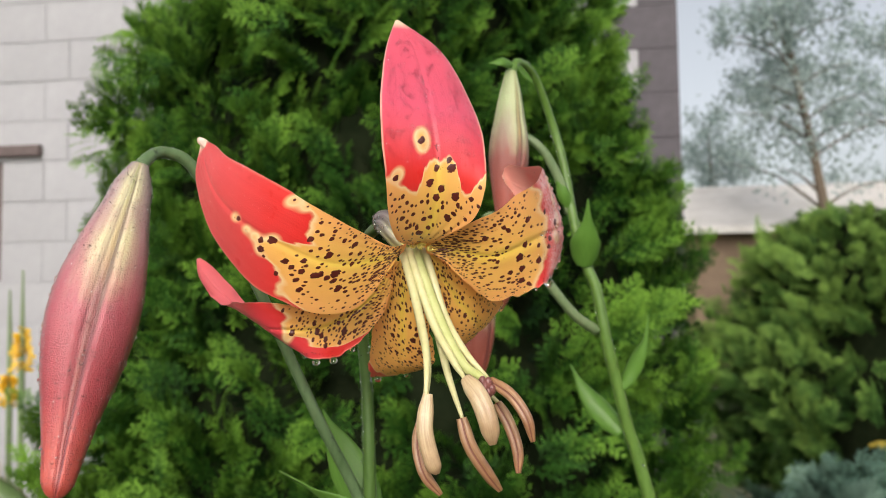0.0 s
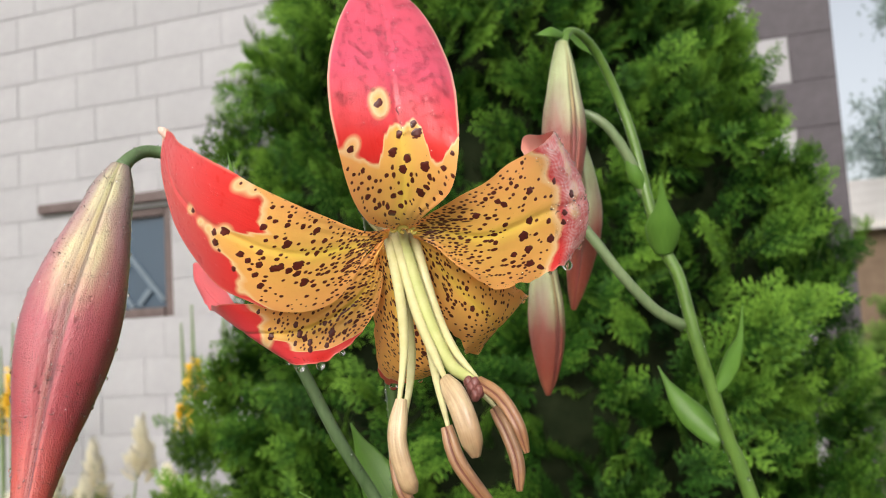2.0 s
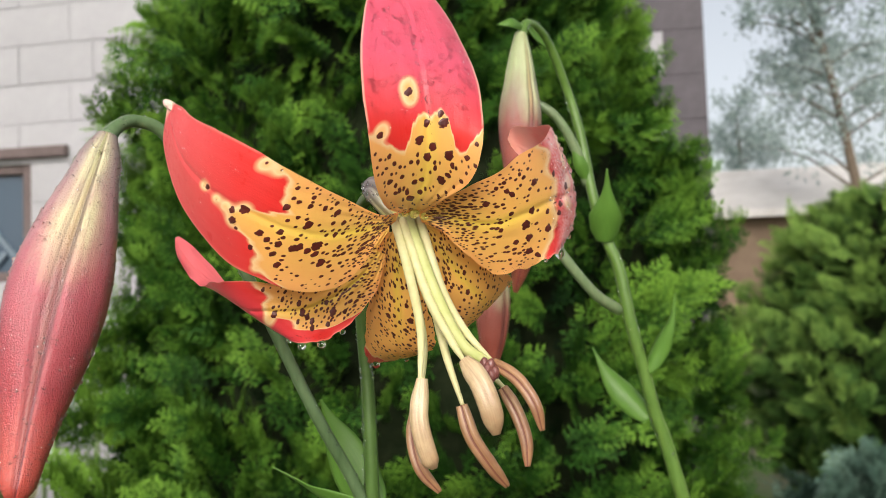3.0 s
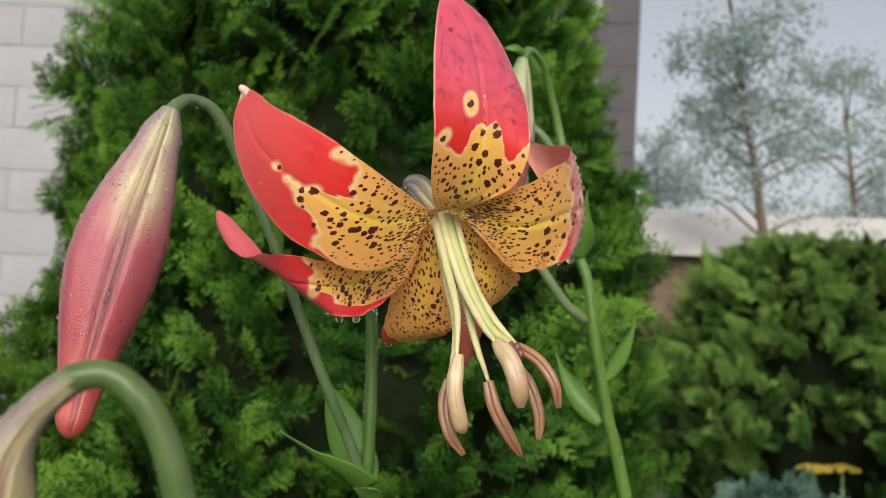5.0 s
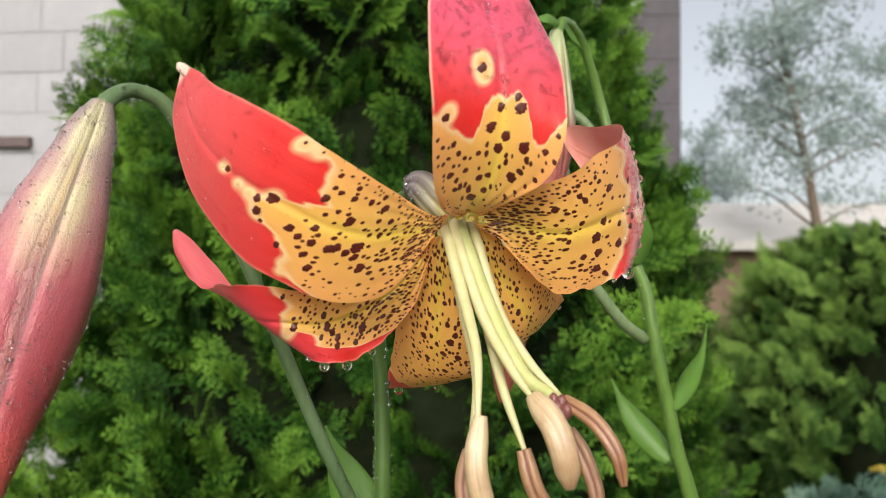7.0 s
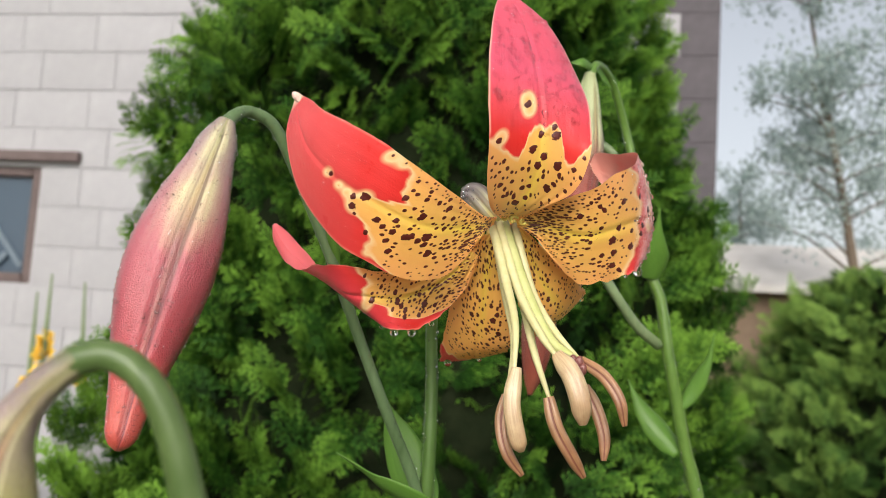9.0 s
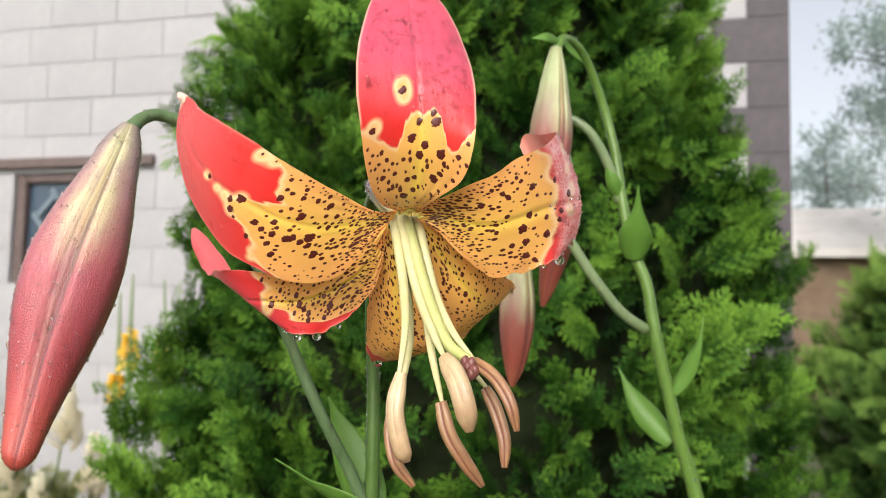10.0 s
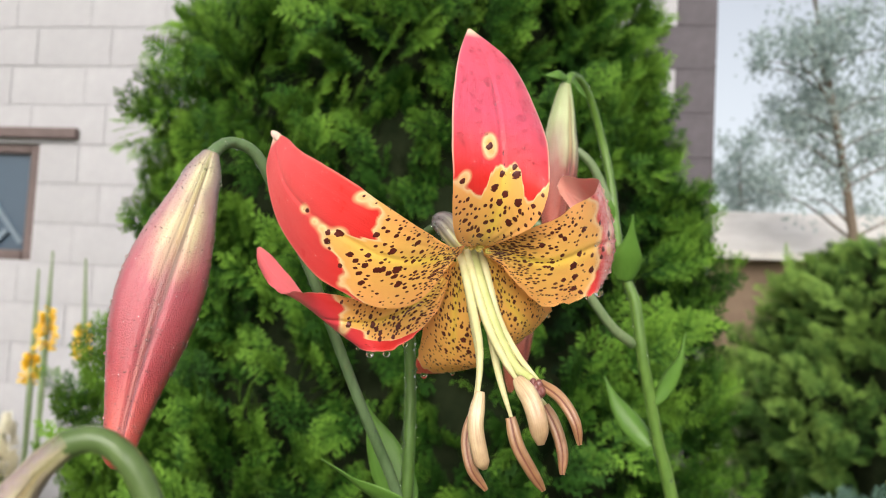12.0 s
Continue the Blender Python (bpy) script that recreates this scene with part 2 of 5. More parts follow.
def bud_material(name, stops, side, dark=(0.20, 0.035, 0.04), gloss=0.3):
    """A bud's skin: stops along its length; side: the colour that keeps to the seams near the stalk."""
    m, n, l, b = material(name, 0.36, 0.5)
    uvn = n.new("ShaderNodeTexCoord")
    sep = n.new("ShaderNodeSeparateXYZ")
    l.new(uvn.outputs["UV"], sep.inputs[0])
    wave = noise_tex(n, l, 1.0, 4, 0.6, (7, 26, 1), "UV")
    shift = n.new("ShaderNodeMath")
    shift.operation = "MULTIPLY_ADD"
    shift.inputs[1].default_value = 0.16
    l.new(wave, shift.inputs[0])
    l.new(sep.outputs[0], shift.inputs[2])
    c = ramp(n, l, shift.outputs[0], stops)
    near = n.new("ShaderNodeMath")
    near.operation = "MULTIPLY"
    l.new(ramp(n, l, field(n, "seam"), [(0.0, 0.05), (0.35, 0.5), (0.6, 1.0)]), near.inputs[0])
    l.new(ramp(n, l, shift.outputs[0], [(0.06, 0.2), (0.2, 0.8), (0.42, 0.85), (0.53, 0.35), (0.62, 0.0)]), near.inputs[1])
    patch = noise_tex(n, l, 1.0, 2, 0.5, (3, 5, 1), "UV")
    some = n.new("ShaderNodeMath")
    some.operation = "MULTIPLY"
    l.new(near.outputs[0], some.inputs[0])
    l.new(ramp(n, l, patch, [(0.36, 0.35), (0.50, 1.0)]), some.inputs[1])
    c = mix(n, l, some.outputs[0], c, side)
    fine = noise_tex(n, l, 2700, 3, 0.6, (1, 1, 0.75))
    c = mix(n, l, ramp(n, l, fine, [(0.35, 0.12), (0.55, 0.0)]), c, dark)
    c = mix(n, l, ramp(n, l, fine, [(0.55, 0.0), (0.75, 0.4)]), c, tuple(min(1.0, x * 1.2 + 0.045) for x in stops[3][1]))
    streak = noise_tex(n, l, 1.0, 3, 0.6, (2, 60, 1), "UV")
    c = mix(n, l, ramp(n, l, streak, [(0.38, 0.16), (0.56, 0.0)]), c, dark)
    band = ramp(n, l, sep.outputs[0], [(0.1, (0.34, 0.32, 0.14)), (0.35, (0.42, 0.30, 0.14)), (0.5, (0.24, 0.07, 0.065)), (1.0, (0.34, 0.055, 0.05))])
    c = mix(n, l, field(n, "strip"), c, band)
    seam_col = ramp(n, l, sep.outputs[0], [(0.1, (0.15, 0.12, 0.05)), (0.42, (0.15, 0.08, 0.045)), (0.62, dark)])
    c = mix(n, l, ramp(n, l, field(n, "line"), [(0.25, 0.0), (0.7, 0.9)]), c, seam_col)
    l.new(c, b.inputs["Base Color"])
    l.new(ramp(n, l, fine, [(0.3, 0.45), (0.7, 0.22)]), b.inputs["Roughness"])
    b.inputs["Coat Weight"].default_value = gloss
    b.inputs["Coat Roughness"].default_value = 0.14
    folds = n.new("ShaderNodeMath")
    folds.operation = "MULTIPLY_ADD"
    folds.inputs[1].default_value = 0.08
    l.new(streak, folds.inputs[0])
    l.new(fine, folds.inputs[2])
    bump(n, l, b, folds.outputs[0], 0.7, 0.00045)
    return m


def plain(name, a, b_col, rough, scale, relief=0.0, spec=0.5, detail=6):
    m, n, l, b = material(name, rough, spec)
    g = noise_tex(n, l, scale, detail, 0.6)
    h = noise_tex(n, l, scale * 0.13, 3)
    c = mix(n, l, ramp(n, l, g, [(0.3, 0.0), (0.7, 1.0)]), a, b_col)
    c = mix(n, l, ramp(n, l, h, [(0.4, 0.0), (0.8, 0.45)]), c, tuple(x * 0.75 for x in a))
    l.new(c, b.inputs["Base Color"])
    if relief:
        bump(n, l, b, g, 0.5, relief)
    return m


def foliage(name, inner, outer, tip, thin=0.25, rough=0.55):
    m, n, l, b = material(name, rough, 0.06)
    grain = noise_tex(n, l, 350, 2)
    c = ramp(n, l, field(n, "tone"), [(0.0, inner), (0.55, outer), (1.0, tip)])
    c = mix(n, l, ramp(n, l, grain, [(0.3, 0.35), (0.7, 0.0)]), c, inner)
    l.new(c, b.inputs["Base Color"])
    translucent(m, thin, c)
    return m


PETAL = petal_material()
PETAL_BACK = petal_back_material()
STEM = green("stem_skin", (0.036, 0.076, 0.013), (0.066, 0.125, 0.024), 0.4, 500, (1, 1, 0.15))
STALK_SKIN = green("stalk_skin", (0.060, 0.105, 0.040), (0.10, 0.155, 0.068), 0.45, 500, (1, 1, 0.15))
STEM_PALE = green("pale_stem_skin", (0.11, 0.165, 0.07), (0.16, 0.205, 0.10), 0.4, 500, (1, 1, 0.2), wet=0.3)
STEM_B = green("bright_stem_skin", (0.060, 0.125, 0.018), (0.10, 0.175, 0.032), 0.38, 500, (1, 1, 0.15), wet=0.35)
STEM_C = green("near_stem_skin", (0.060, 0.100, 0.028), (0.092, 0.138, 0.045), 0.4, 400, (1, 1, 0.3))
LEAF = green("lily_leaf", (0.075, 0.175, 0.024), (0.125, 0.25, 0.04), 0.36, 1.0, (4, 70, 1), "UV", 0.25, 0.0002)
FILAMENT = plain("filament_skin", (0.49, 0.46, 0.21), (0.58, 0.53, 0.29), 0.4, 400, 0.0001)
PISTIL = plain("style_skin", (0.38, 0.41, 0.13), (0.47, 0.47, 0.20), 0.4, 400, 0.0001)
def anther_material(name, top, end, streak_col):
    """Smooth pollen-sac skin that darkens to its end, with faint lengthwise streaks and a moist gloss."""
    m, n, l, b = material(name, 0.42, 0.5)
    sep = n.new("ShaderNodeSeparateXYZ")
    uvn = n.new("ShaderNodeTexCoord")
    l.new(uvn.outputs["UV"], sep.inputs[0])
    cloud = noise_tex(n, l, 330, 3)
    streak = noise_tex(n, l, 1.0, 3, 0.6, (2.5, 24, 1), "UV")
    fine = noise_tex(n, l, 3200, 2)
    c = mix(n, l, ramp(n, l, sep.outputs[0], [(0.25, 0.0), (0.95, 0.85)]), top, end)
    c = mix(n, l, ramp(n, l, streak, [(0.40, 0.5), (0.60, 0.0)]), c, streak_col)
    c = mix(n, l, ramp(n, l, cloud, [(0.45, 0.0), (0.75, 0.4)]), c, tuple(min(1.0, x * 1.25) for x in top))
    l.new(c, b.inputs["Base Color"])
    b.inputs["Coat Weight"].default_value = 0.3
    b.inputs["Coat Roughness"].default_value = 0.25
    b.inputs["Subsurface Weight"].default_value = 0.12
    b.inputs["Subsurface Radius"].default_value = (0.002, 0.001, 0.0006)
    bump(n, l, b, fine, 0.25, 0.0003)
    return m


ANTHER = anther_material("anther_skin", (0.33, 0.18, 0.086), (0.26, 0.12, 0.056), (0.15, 0.055, 0.028))
ANTHER_SEAM = plain("anther_seam", (0.13, 0.04, 0.022), (0.20, 0.07, 0.04), 0.6, 900)
ANTHER_PALE = anther_material("pale_anther_skin", (0.50, 0.38, 0.22), (0.33, 0.185, 0.10), (0.28, 0.155, 0.08))
STIGMA = plain("stigma_skin", (0.12, 0.036, 0.032), (0.22, 0.08, 0.066), 0.3, 900, 0.0005)
THROAT = plain("throat_skin", (0.66, 0.55, 0.12), (0.78, 0.66, 0.20), 0.35, 600, 0.0003)
NIB = plain("woolly_tip", (0.62, 0.40, 0.33), (0.74, 0.56, 0.47), 0.6, 1500, 0.0006)
DOME, _n, _l, _b = material("receptacle_skin", 0.4, 0.5)
_t = _n.new("ShaderNodeTexCoord")
_s = _n.new("ShaderNodeSeparateXYZ")
_l.new(_t.outputs["UV"], _s.inputs[0])
_w = _n.new("ShaderNodeMath")
_w.operation = "SINE"
_k = _n.new("ShaderNodeMath")
_k.operation = "MULTIPLY"
_k.inputs[1].default_value = 2 * math.pi * 9
_l.new(_s.outputs[1], _k.inputs[0])
_l.new(_k.outputs[0], _w.inputs[0])
_c = ramp(_n, _l, _s.outputs[0], [(0.15, (0.13, 0.10, 0.11)), (0.42, (0.20, 0.18, 0.17)), (0.6, (0.34, 0.34, 0.20)), (0.85, (0.55, 0.52, 0.16))])
_c = mix(_n, _l, ramp(_n, _l, _w.outputs[0], [(0.2, 0.55), (0.7, 0.0)]), _c, (0.10, 0.075, 0.07))
_l.new(_c, _b.inputs["Base Color"])
bump(_n, _l, _b, _w.outputs[0], 0.5, 0.0003)
BUD_A = bud_material("ripe_bud", [(0.08, (0.25, 0.20, 0.18)), (0.22, (0.33, 0.23, 0.23)), (0.40, (0.40, 0.175, 0.19)), (0.56, (0.40, 0.080, 0.103)), (0.85, (0.385, 0.042, 0.055)), (1.08, (0.50, 0.07, 0.05))],
                     (0.62, 0.60, 0.31), (0.19, 0.028, 0.04), 0.9)
BUD_B = bud_material("young_bud", [(0.08, (0.24, 0.30, 0.13)), (0.25, (0.33, 0.40, 0.19)), (0.42, (0.24, 0.18, 0.12)), (0.6, (0.24, 0.066, 0.050)), (0.85, (0.31, 0.062, 0.042)), (1.08, (0.38, 0.10, 0.06))], (0.46, 0.50, 0.27), (0.20, 0.08, 0.065), 0.08)
BUD_C = bud_material("near_bud", [(0.08, (0.10, 0.13, 0.045)), (0.2, (0.17, 0.13, 0.12)), (0.42, (0.25, 0.18, 0.18)), (0.62, (0.36, 0.33, 0.12)), (1.08, (0.50, 0.42, 0.16))], (0.40, 0.36, 0.18), (0.14, 0.07, 0.07), 0.1)

WATER, _n, _l, _b = material("rain_water", 0.0, 0.5)
_b.inputs["Transmission Weight"].default_value = 1.0
_b.inputs["IOR"].default_value = 1.33
_b.inputs["Base Color"].default_value = (1, 1, 1, 1)
_clear = _n.new("ShaderNodeBsdfTransparent")
_clear.inputs["Color"].default_value = (0.985, 0.985, 0.985, 1)
_gloss = _n.new("ShaderNodeBsdfGlossy")
_gloss.inputs["Roughness"].default_value = 0.04
_fres = _n.new("ShaderNodeFresnel")
_fres.inputs["IOR"].default_value = 1.33
_skin = _n.new("ShaderNodeMixShader")
_l.new(_fres.outputs[0], _skin.inputs["Fac"])
_l.new(_clear.outputs[0], _skin.inputs[1])
_l.new(_gloss.outputs[0], _skin.inputs[2])
_half = _n.new("ShaderNodeMixShader")
_half.inputs["Fac"].default_value = 0.06
_l.new(_b.outputs[0], _half.inputs[1])
_l.new(_skin.outputs[0], _half.inputs[2])
_l.new(_half.outputs[0], _n["Material Output"].inputs["Surface"])

# ---------------------------------------------------------------- the open flower
# One row a station from throat to tip: centre x y z, half-width vector x y z, cup (mm).
# STATIONS BEGIN
STATIONS = {}
STATIONS["upper"] = [
        (-9.0, 4.5, -1.0, 1.9, 0.5, 0.1, 1.5),
        (-6.4, -4.9, -0.1, 5.7, 0.8, 0.3, 1.0),
        (-3.3, -10.2, 3.8, 9.1, 2.4, -0.2, 1.6),
        (-1.6, -14.4, 9.4, 10.1, 3.8, -0.7, 1.8),
        (-1.3, -16.2, 16.0, 10.5, 5.1, -1.6, 1.4),
        (-2.1, -15.1, 24.1, 10.3, 5.6, -1.4, 0.6),
        (-4.2, -9.8, 33.5, 8.9, 5.8, -1.4, 0.0),
        (-8.1, -2.9, 44.7, 5.6, 4.4, 0.3, -0.4),
        (-13.1, 2.2, 53.3, 0.35, 0.3, 0.1, 0.0)]
STATIONS["left"] = [
        (-12.2, 5.0, -1.5, -0.4, 0.0, -0.9, 0.0),
        (-14.1, -3.0, -3.9, -0.3, 1.1, -2.1, 0.3),
        (-18.0, -7.7, -5.3, 0.4, 5.0, -6.1, 0.2),
        (-22.9, -11.4, -6.2, 0.4, 7.0, -9.9, -0.6),
        (-29.3, -14.8, -5.0, -0.7, 6.4, -12.0, -1.2),
        (-36.5, -16.3, -1.4, -1.6, 5.1, -12.4, -1.4),
        (-44.4, -14.0, 3.0, -2.1, 4.6, -12.0, -2.0),
        (-52.8, -10.2, 10.4, -3.4, 4.0, -8.4, -1.6),
        (-57.1, -8.0, 18.3, -3.7, 3.0, -3.6, -0.5),
        (-57.8, -7.9, 23.3, -1.0, 0.8, -0.3, 0.0)]
STATIONS["low_left"] = [
        (-15.0, 8.6, -4.1, -0.3, 0.7, -2.2, 0.0),
        (-19.4, 10.5, -10.6, 1.2, 1.8, -4.2, 0.2),
        (-23.9, 10.3, -15.4, 2.2, 2.4, -5.0, 0.2),
        (-29.6, 7.0, -19.3, 4.4, 3.8, -5.0, 0.3),
        (-35.0, 3.4, -21.0, 6.1, 4.6, -6.2, 0.2),
        (-40.6, 1.2, -21.0, 7.3, 3.9, -7.0, -0.2),
        (-46.8, 4.0, -20.4, 7.2, 2.2, -6.0, -1.0),
        (-56.6, 13.0, -16.2, 4.5, 0.8, -1.8, 0.3),
        (-65.0, 20.0, -10.8, 2.4, 0.5, 1.4, -1.3),
        (-70.4, 22.8, -5.6, 1.8, 0.4, 1.35, -1.3),
        (-72.9, 23.8, -2.2, 0.5, 0.1, 0.4, -0.2)]
STATIONS["low_mid"] = [
        (-11.7, 5.5, -4.8, 3.0, 0.0, 0.0, -0.2, 1.0, 0.1),
        (-13.3, 9.0, -9.1, 5.0, -1.0, -0.8, -0.1, 0.5, 0.0),
        (-15.1, 14.8, -14.9, 6.9, -2.2, -1.1, 0.3, -1.2, -0.1),
        (-16.0, 19.0, -21.3, 7.8, -2.4, -1.1, 0.5, -2.2, 0.0),
        (-17.0, 24.0, -27.1, 9.2, -3.4, 0.1, 0.8, -3.6, 0.6),
        (-18.4, 29.0, -31.8, 9.6, -4.6, 1.2, 0.6, -2.4, -0.3),
        (-20.1, 37.0, -33.4, 9.0, -6.0, 1.9, 0.3, -0.5, -0.7),
        (-21.0, 43.0, -30.0, 6.5, -4.0, 1.5, 0.0, 0.0, 0.0),
        (-21.6, 48.0, -25.0, 0.8, 0.0, 0.0, 0.0, 0.0, 0.0)]
STATIONS["low_right"] = [
        (-7.0, 7.2, -3.2, 1.6, 0.2, 0.3, -0.1, 0.2, 0.0),
        (-5.0, 11.5, -7.5, 3.4, 0.8, 1.2, 0.0, 0.0, -0.1),
        (-2.6, 17.0, -12.3, 5.0, 1.6, 2.6, 0.3, -0.5, -0.3),
        (0.0, 22.8, -16.6, 6.6, 2.8, 4.2, 0.4, -2.5, -0.3),
        (1.9, 29.0, -19.8, 6.4, 3.0, 5.8, 0.7, -3.5, -0.6),
        (1.5, 35.2, -22.2, 7.0, 2.3, 6.4, 0.8, -3.0, -0.8),
        (1.5, 41.0, -21.6, 6.1, 1.0, 6.4, 0.0, -1.0, 0.0),
        (1.5, 45.5, -20.0, 4.4, 0.5, 4.4, 0.0, 0.0, 0.0),
        (1.0, 48.0, -18.0, 0.6, 0.0, 0.4, 0.0, 0.0, 0.0)]
STATIONS["right"] = [
        (-7.2, 4.8, -1.9, 0.2, 0.6, -1.0, 0.0, 0.0, 0.0),
        (-2.1, 4.0, -2.0, -0.3, 2.0, -3.3, -0.1, 0.5, 0.0),
        (3.1, 5.8, -3.6, -0.7, 4.8, -7.1, 0.2, -0.2, 0.2),
        (8.2, 8.0, -4.2, -0.8, 6.0, -10.0, 0.5, -0.8, 0.2),
        (13.6, 10.5, -2.1, 0.1, 6.3, -11.3, 0.7, 0.0, 0.1),
        (17.8, 14.4, 0.6, 0.5, 4.9, -12.0, 1.5, 2.0, 0.3),
        (20.9, 20.2, 3.6, 0.8, 3.2, -12.7, 2.6, 4.6, -0.2),
        (21.3, 29.0, 7.8, 1.6, 3.0, -12.2, 3.4, 6.2, -1.0),
        (17.1, 39.0, 14.4, 2.0, 3.6, -7.6, 1.2, 3.0, 0.0),
        (11.6, 42.2, 18.4, 1.5, 2.2, -4.6, 0.6, 1.6, 0.0),
        (8.9, 42.5, 19.6, 0.4, 0.3, -1.0, 0.0, 0.0, 0.0)]
# STATIONS END
# Large spots: along, across, radius (mm).
SPOTS = {}
SPOTS["upper"] = [(0.56, -0.25, 0.74), (0.41, -0.8, 0.61), (0.51, 0.25, 0.61), (0.48, 0.3, 0.88), (0.47, 0.0, 0.61), (0.41, -0.15, 0.81), (0.39, 0.1, 0.74),
              (0.36, 0.4, 0.88), (0.35, 0.0, 0.74), (0.26, 0.35, 0.88), (0.28, 0.45, 0.54), (0.26, -0.05, 0.54), (0.25, -0.2, 0.61), (0.17, -0.2, 0.81),
              (0.2, 0.0, 0.54), (0.27, -0.45, 0.47), (0.33, -0.3, 0.41), (0.35, 0.75, 0.54), (0.25, -0.7, 0.61), (0.3, -0.75, 0.34), (0.32, -0.6, 0.41),
              (0.31, -0.5, 0.34), (0.41, 0.9, 0.41), (0.32, 0.95, 0.41), (0.33, -0.85, 0.34), (0.25, 0.8, 0.47), (0.2, -0.6, 0.41)]
SPOTS["left"] = [(0.69, 0.0, 0.61), (0.61, 0.1, 0.68), (0.57, 0.0, 1.0), (0.61, 0.25, 0.74), (0.6, 0.35, 0.41), (0.49, -0.9, 0.34), (0.44, -0.93, 0.27),
             (0.44, -0.35, 0.74), (0.44, -0.15, 0.41), (0.41, -0.55, 0.41), (0.39, -0.75, 0.47), (0.36, -0.5, 0.54), (0.34, -0.7, 0.47), (0.38, -0.15, 0.81),
             (0.31, -0.55, 0.54), (0.27, -0.5, 0.74), (0.26, -0.75, 0.47), (0.26, -0.25, 0.54), (0.3, 0.0, 0.54), (0.53, 0.25, 0.74), (0.51, 0.3, 0.61),
             (0.47, 0.1, 0.61), (0.48, 0.3, 0.74), (0.56, 0.55, 0.54), (0.44, 0.3, 0.81), (0.42, 0.25, 0.74), (0.4, 0.3, 0.68), (0.37, 0.2, 1.0),
             (0.38, 0.35, 0.68), (0.5, 0.5, 0.68), (0.37, 0.5, 0.88), (0.49, 0.65, 0.68)]
SPOTS["right"] = [(0.56, 0.1, 0.68), (0.41, 0.2, 0.88), (0.5, 0.45, 0.81), (0.55, 0.25, 0.61), (0.5, 0.15, 0.54), (0.6, -0.15, 0.81), (0.55, -0.45, 0.54),
              (0.46, -0.45, 0.68), (0.44, 0.0, 0.68), (0.36, -0.1, 0.47), (0.37, -0.45, 0.61), (0.35, -0.55, 0.54), (0.41, -0.7, 0.41), (0.27, -0.45, 0.54),
              (0.31, -0.7, 0.41), (0.42, 0.45, 0.74), (0.42, 0.7, 0.68), (0.46, 0.85, 0.61), (0.37, 0.45, 0.54), (0.32, 0.15, 0.41), (0.47, -0.9, 0.41)]
SPOTS["low_left"] = [(0.40, -0.4, 0.54), (0.37, -0.2, 0.61), (0.49, 0.1, 0.85), (0.39, 0.1, 0.80), (0.39, 0.25, 0.74), (0.39, 0.4, 0.66), (0.31, 0.4, 0.85),
                     (0.42, 0.6, 0.70), (0.36, 0.65, 0.6), (0.28, 0.6, 0.5), (0.42, -0.75, 0.5), (0.33, -0.6, 0.5), (0.30, 0.05, 0.55), (0.44, 0.35, 0.5)]
SPOTS["low_mid"] = [(0.44, 0.35, 0.75), (0.40, 0.5, 0.6), (0.5, 0.2, 0.6), (0.36, 0.3, 0.5), (0.52, 0.55, 0.7), (0.42, -0.3, 0.6), (0.47, -0.5, 0.5), (0.38, -0.6, 0.5), (0.33, -0.2, 0.5),
                    (0.52, -0.15, 0.55), (0.55, -0.6, 0.5), (0.58, 0.3, 0.55), (0.30, -0.5, 0.45), (0.46, 0.02, 0.5), (0.60, -0.35, 0.5), (0.28, 0.2, 0.45)]
SPOTS["low_right"] = [(0.4, -0.1, 0.6), (0.45, 0.4, 0.55), (0.3, 0.2, 0.5)]
# Where the red begins: across, along; and the yellow islands round spots in the red: along, across, radius (mm).
BORDER = {}
BORDER["upper"] = [(-1, 0.40), (-0.85, 0.395), (-0.68, 0.38), (-0.55, 0.366), (-0.42, 0.368), (-0.34, 0.40), (-0.22, 0.462), (-0.12, 0.495), (-0.03, 0.508), (0.08, 0.492), (0.17, 0.508),
                   (0.27, 0.527), (0.37, 0.505), (0.44, 0.44), (0.51, 0.385), (0.6, 0.372), (0.7, 0.378), (0.79, 0.412), (0.9, 0.445), (1, 0.48)]
BORDER["left"] = [(-1, 0.45), (-0.85, 0.42), (-0.6, 0.43), (-0.4, 0.455), (-0.28, 0.43), (-0.16, 0.49), (0, 0.58), (0.15, 0.62), (0.3, 0.61), (0.45, 0.56), (0.6, 0.545), (0.75, 0.56), (0.9, 0.53), (1, 0.49)]
BORDER["right"] = [(-1, 0.52), (-0.8, 0.56), (-0.5, 0.53), (-0.3, 0.56), (0, 0.535), (0.3, 0.54), (0.6, 0.525), (0.8, 0.505), (1, 0.49)]
BORDER["low_left"] = [(-1, 0.43), (-0.5, 0.43), (-0.2, 0.49), (0.1, 0.52), (0.3, 0.45), (0.55, 0.48), (0.72, 0.38), (0.88, 0.28), (1, 0.22)]
BORDER["low_mid"] = [(-1, 0.57), (-0.7, 0.64), (-0.4, 0.69), (0, 0.72), (1, 0.74)]
BORDER["low_right"] = [(-1, 0.86), (0, 0.84), (1, 0.76)]
ISLANDS = {"upper": [(0.575, -0.25, 1.6), (0.545, -0.22, 1.3), (0.418, -0.78, 1.45)],
           "left": [(0.70, 0.02, 1.0), (0.66, 0.07, 0.9), (0.63, 0.10, 1.1), (0.60, 0.22, 1.9), (0.57, 0.0, 1.4), (0.49, -0.88, 1.4), (0.44, -0.93, 1.2), (0.55, 0.85, 0.9)],
           "right": [(0.62, -0.2, 1.7), (0.63, -0.55, 1.4), (0.66, -0.8, 1.3), (0.60, 0.12, 1.5)], "low_left": [(0.50, 0.1, 1.5)], "low_mid": [], "low_right": []}
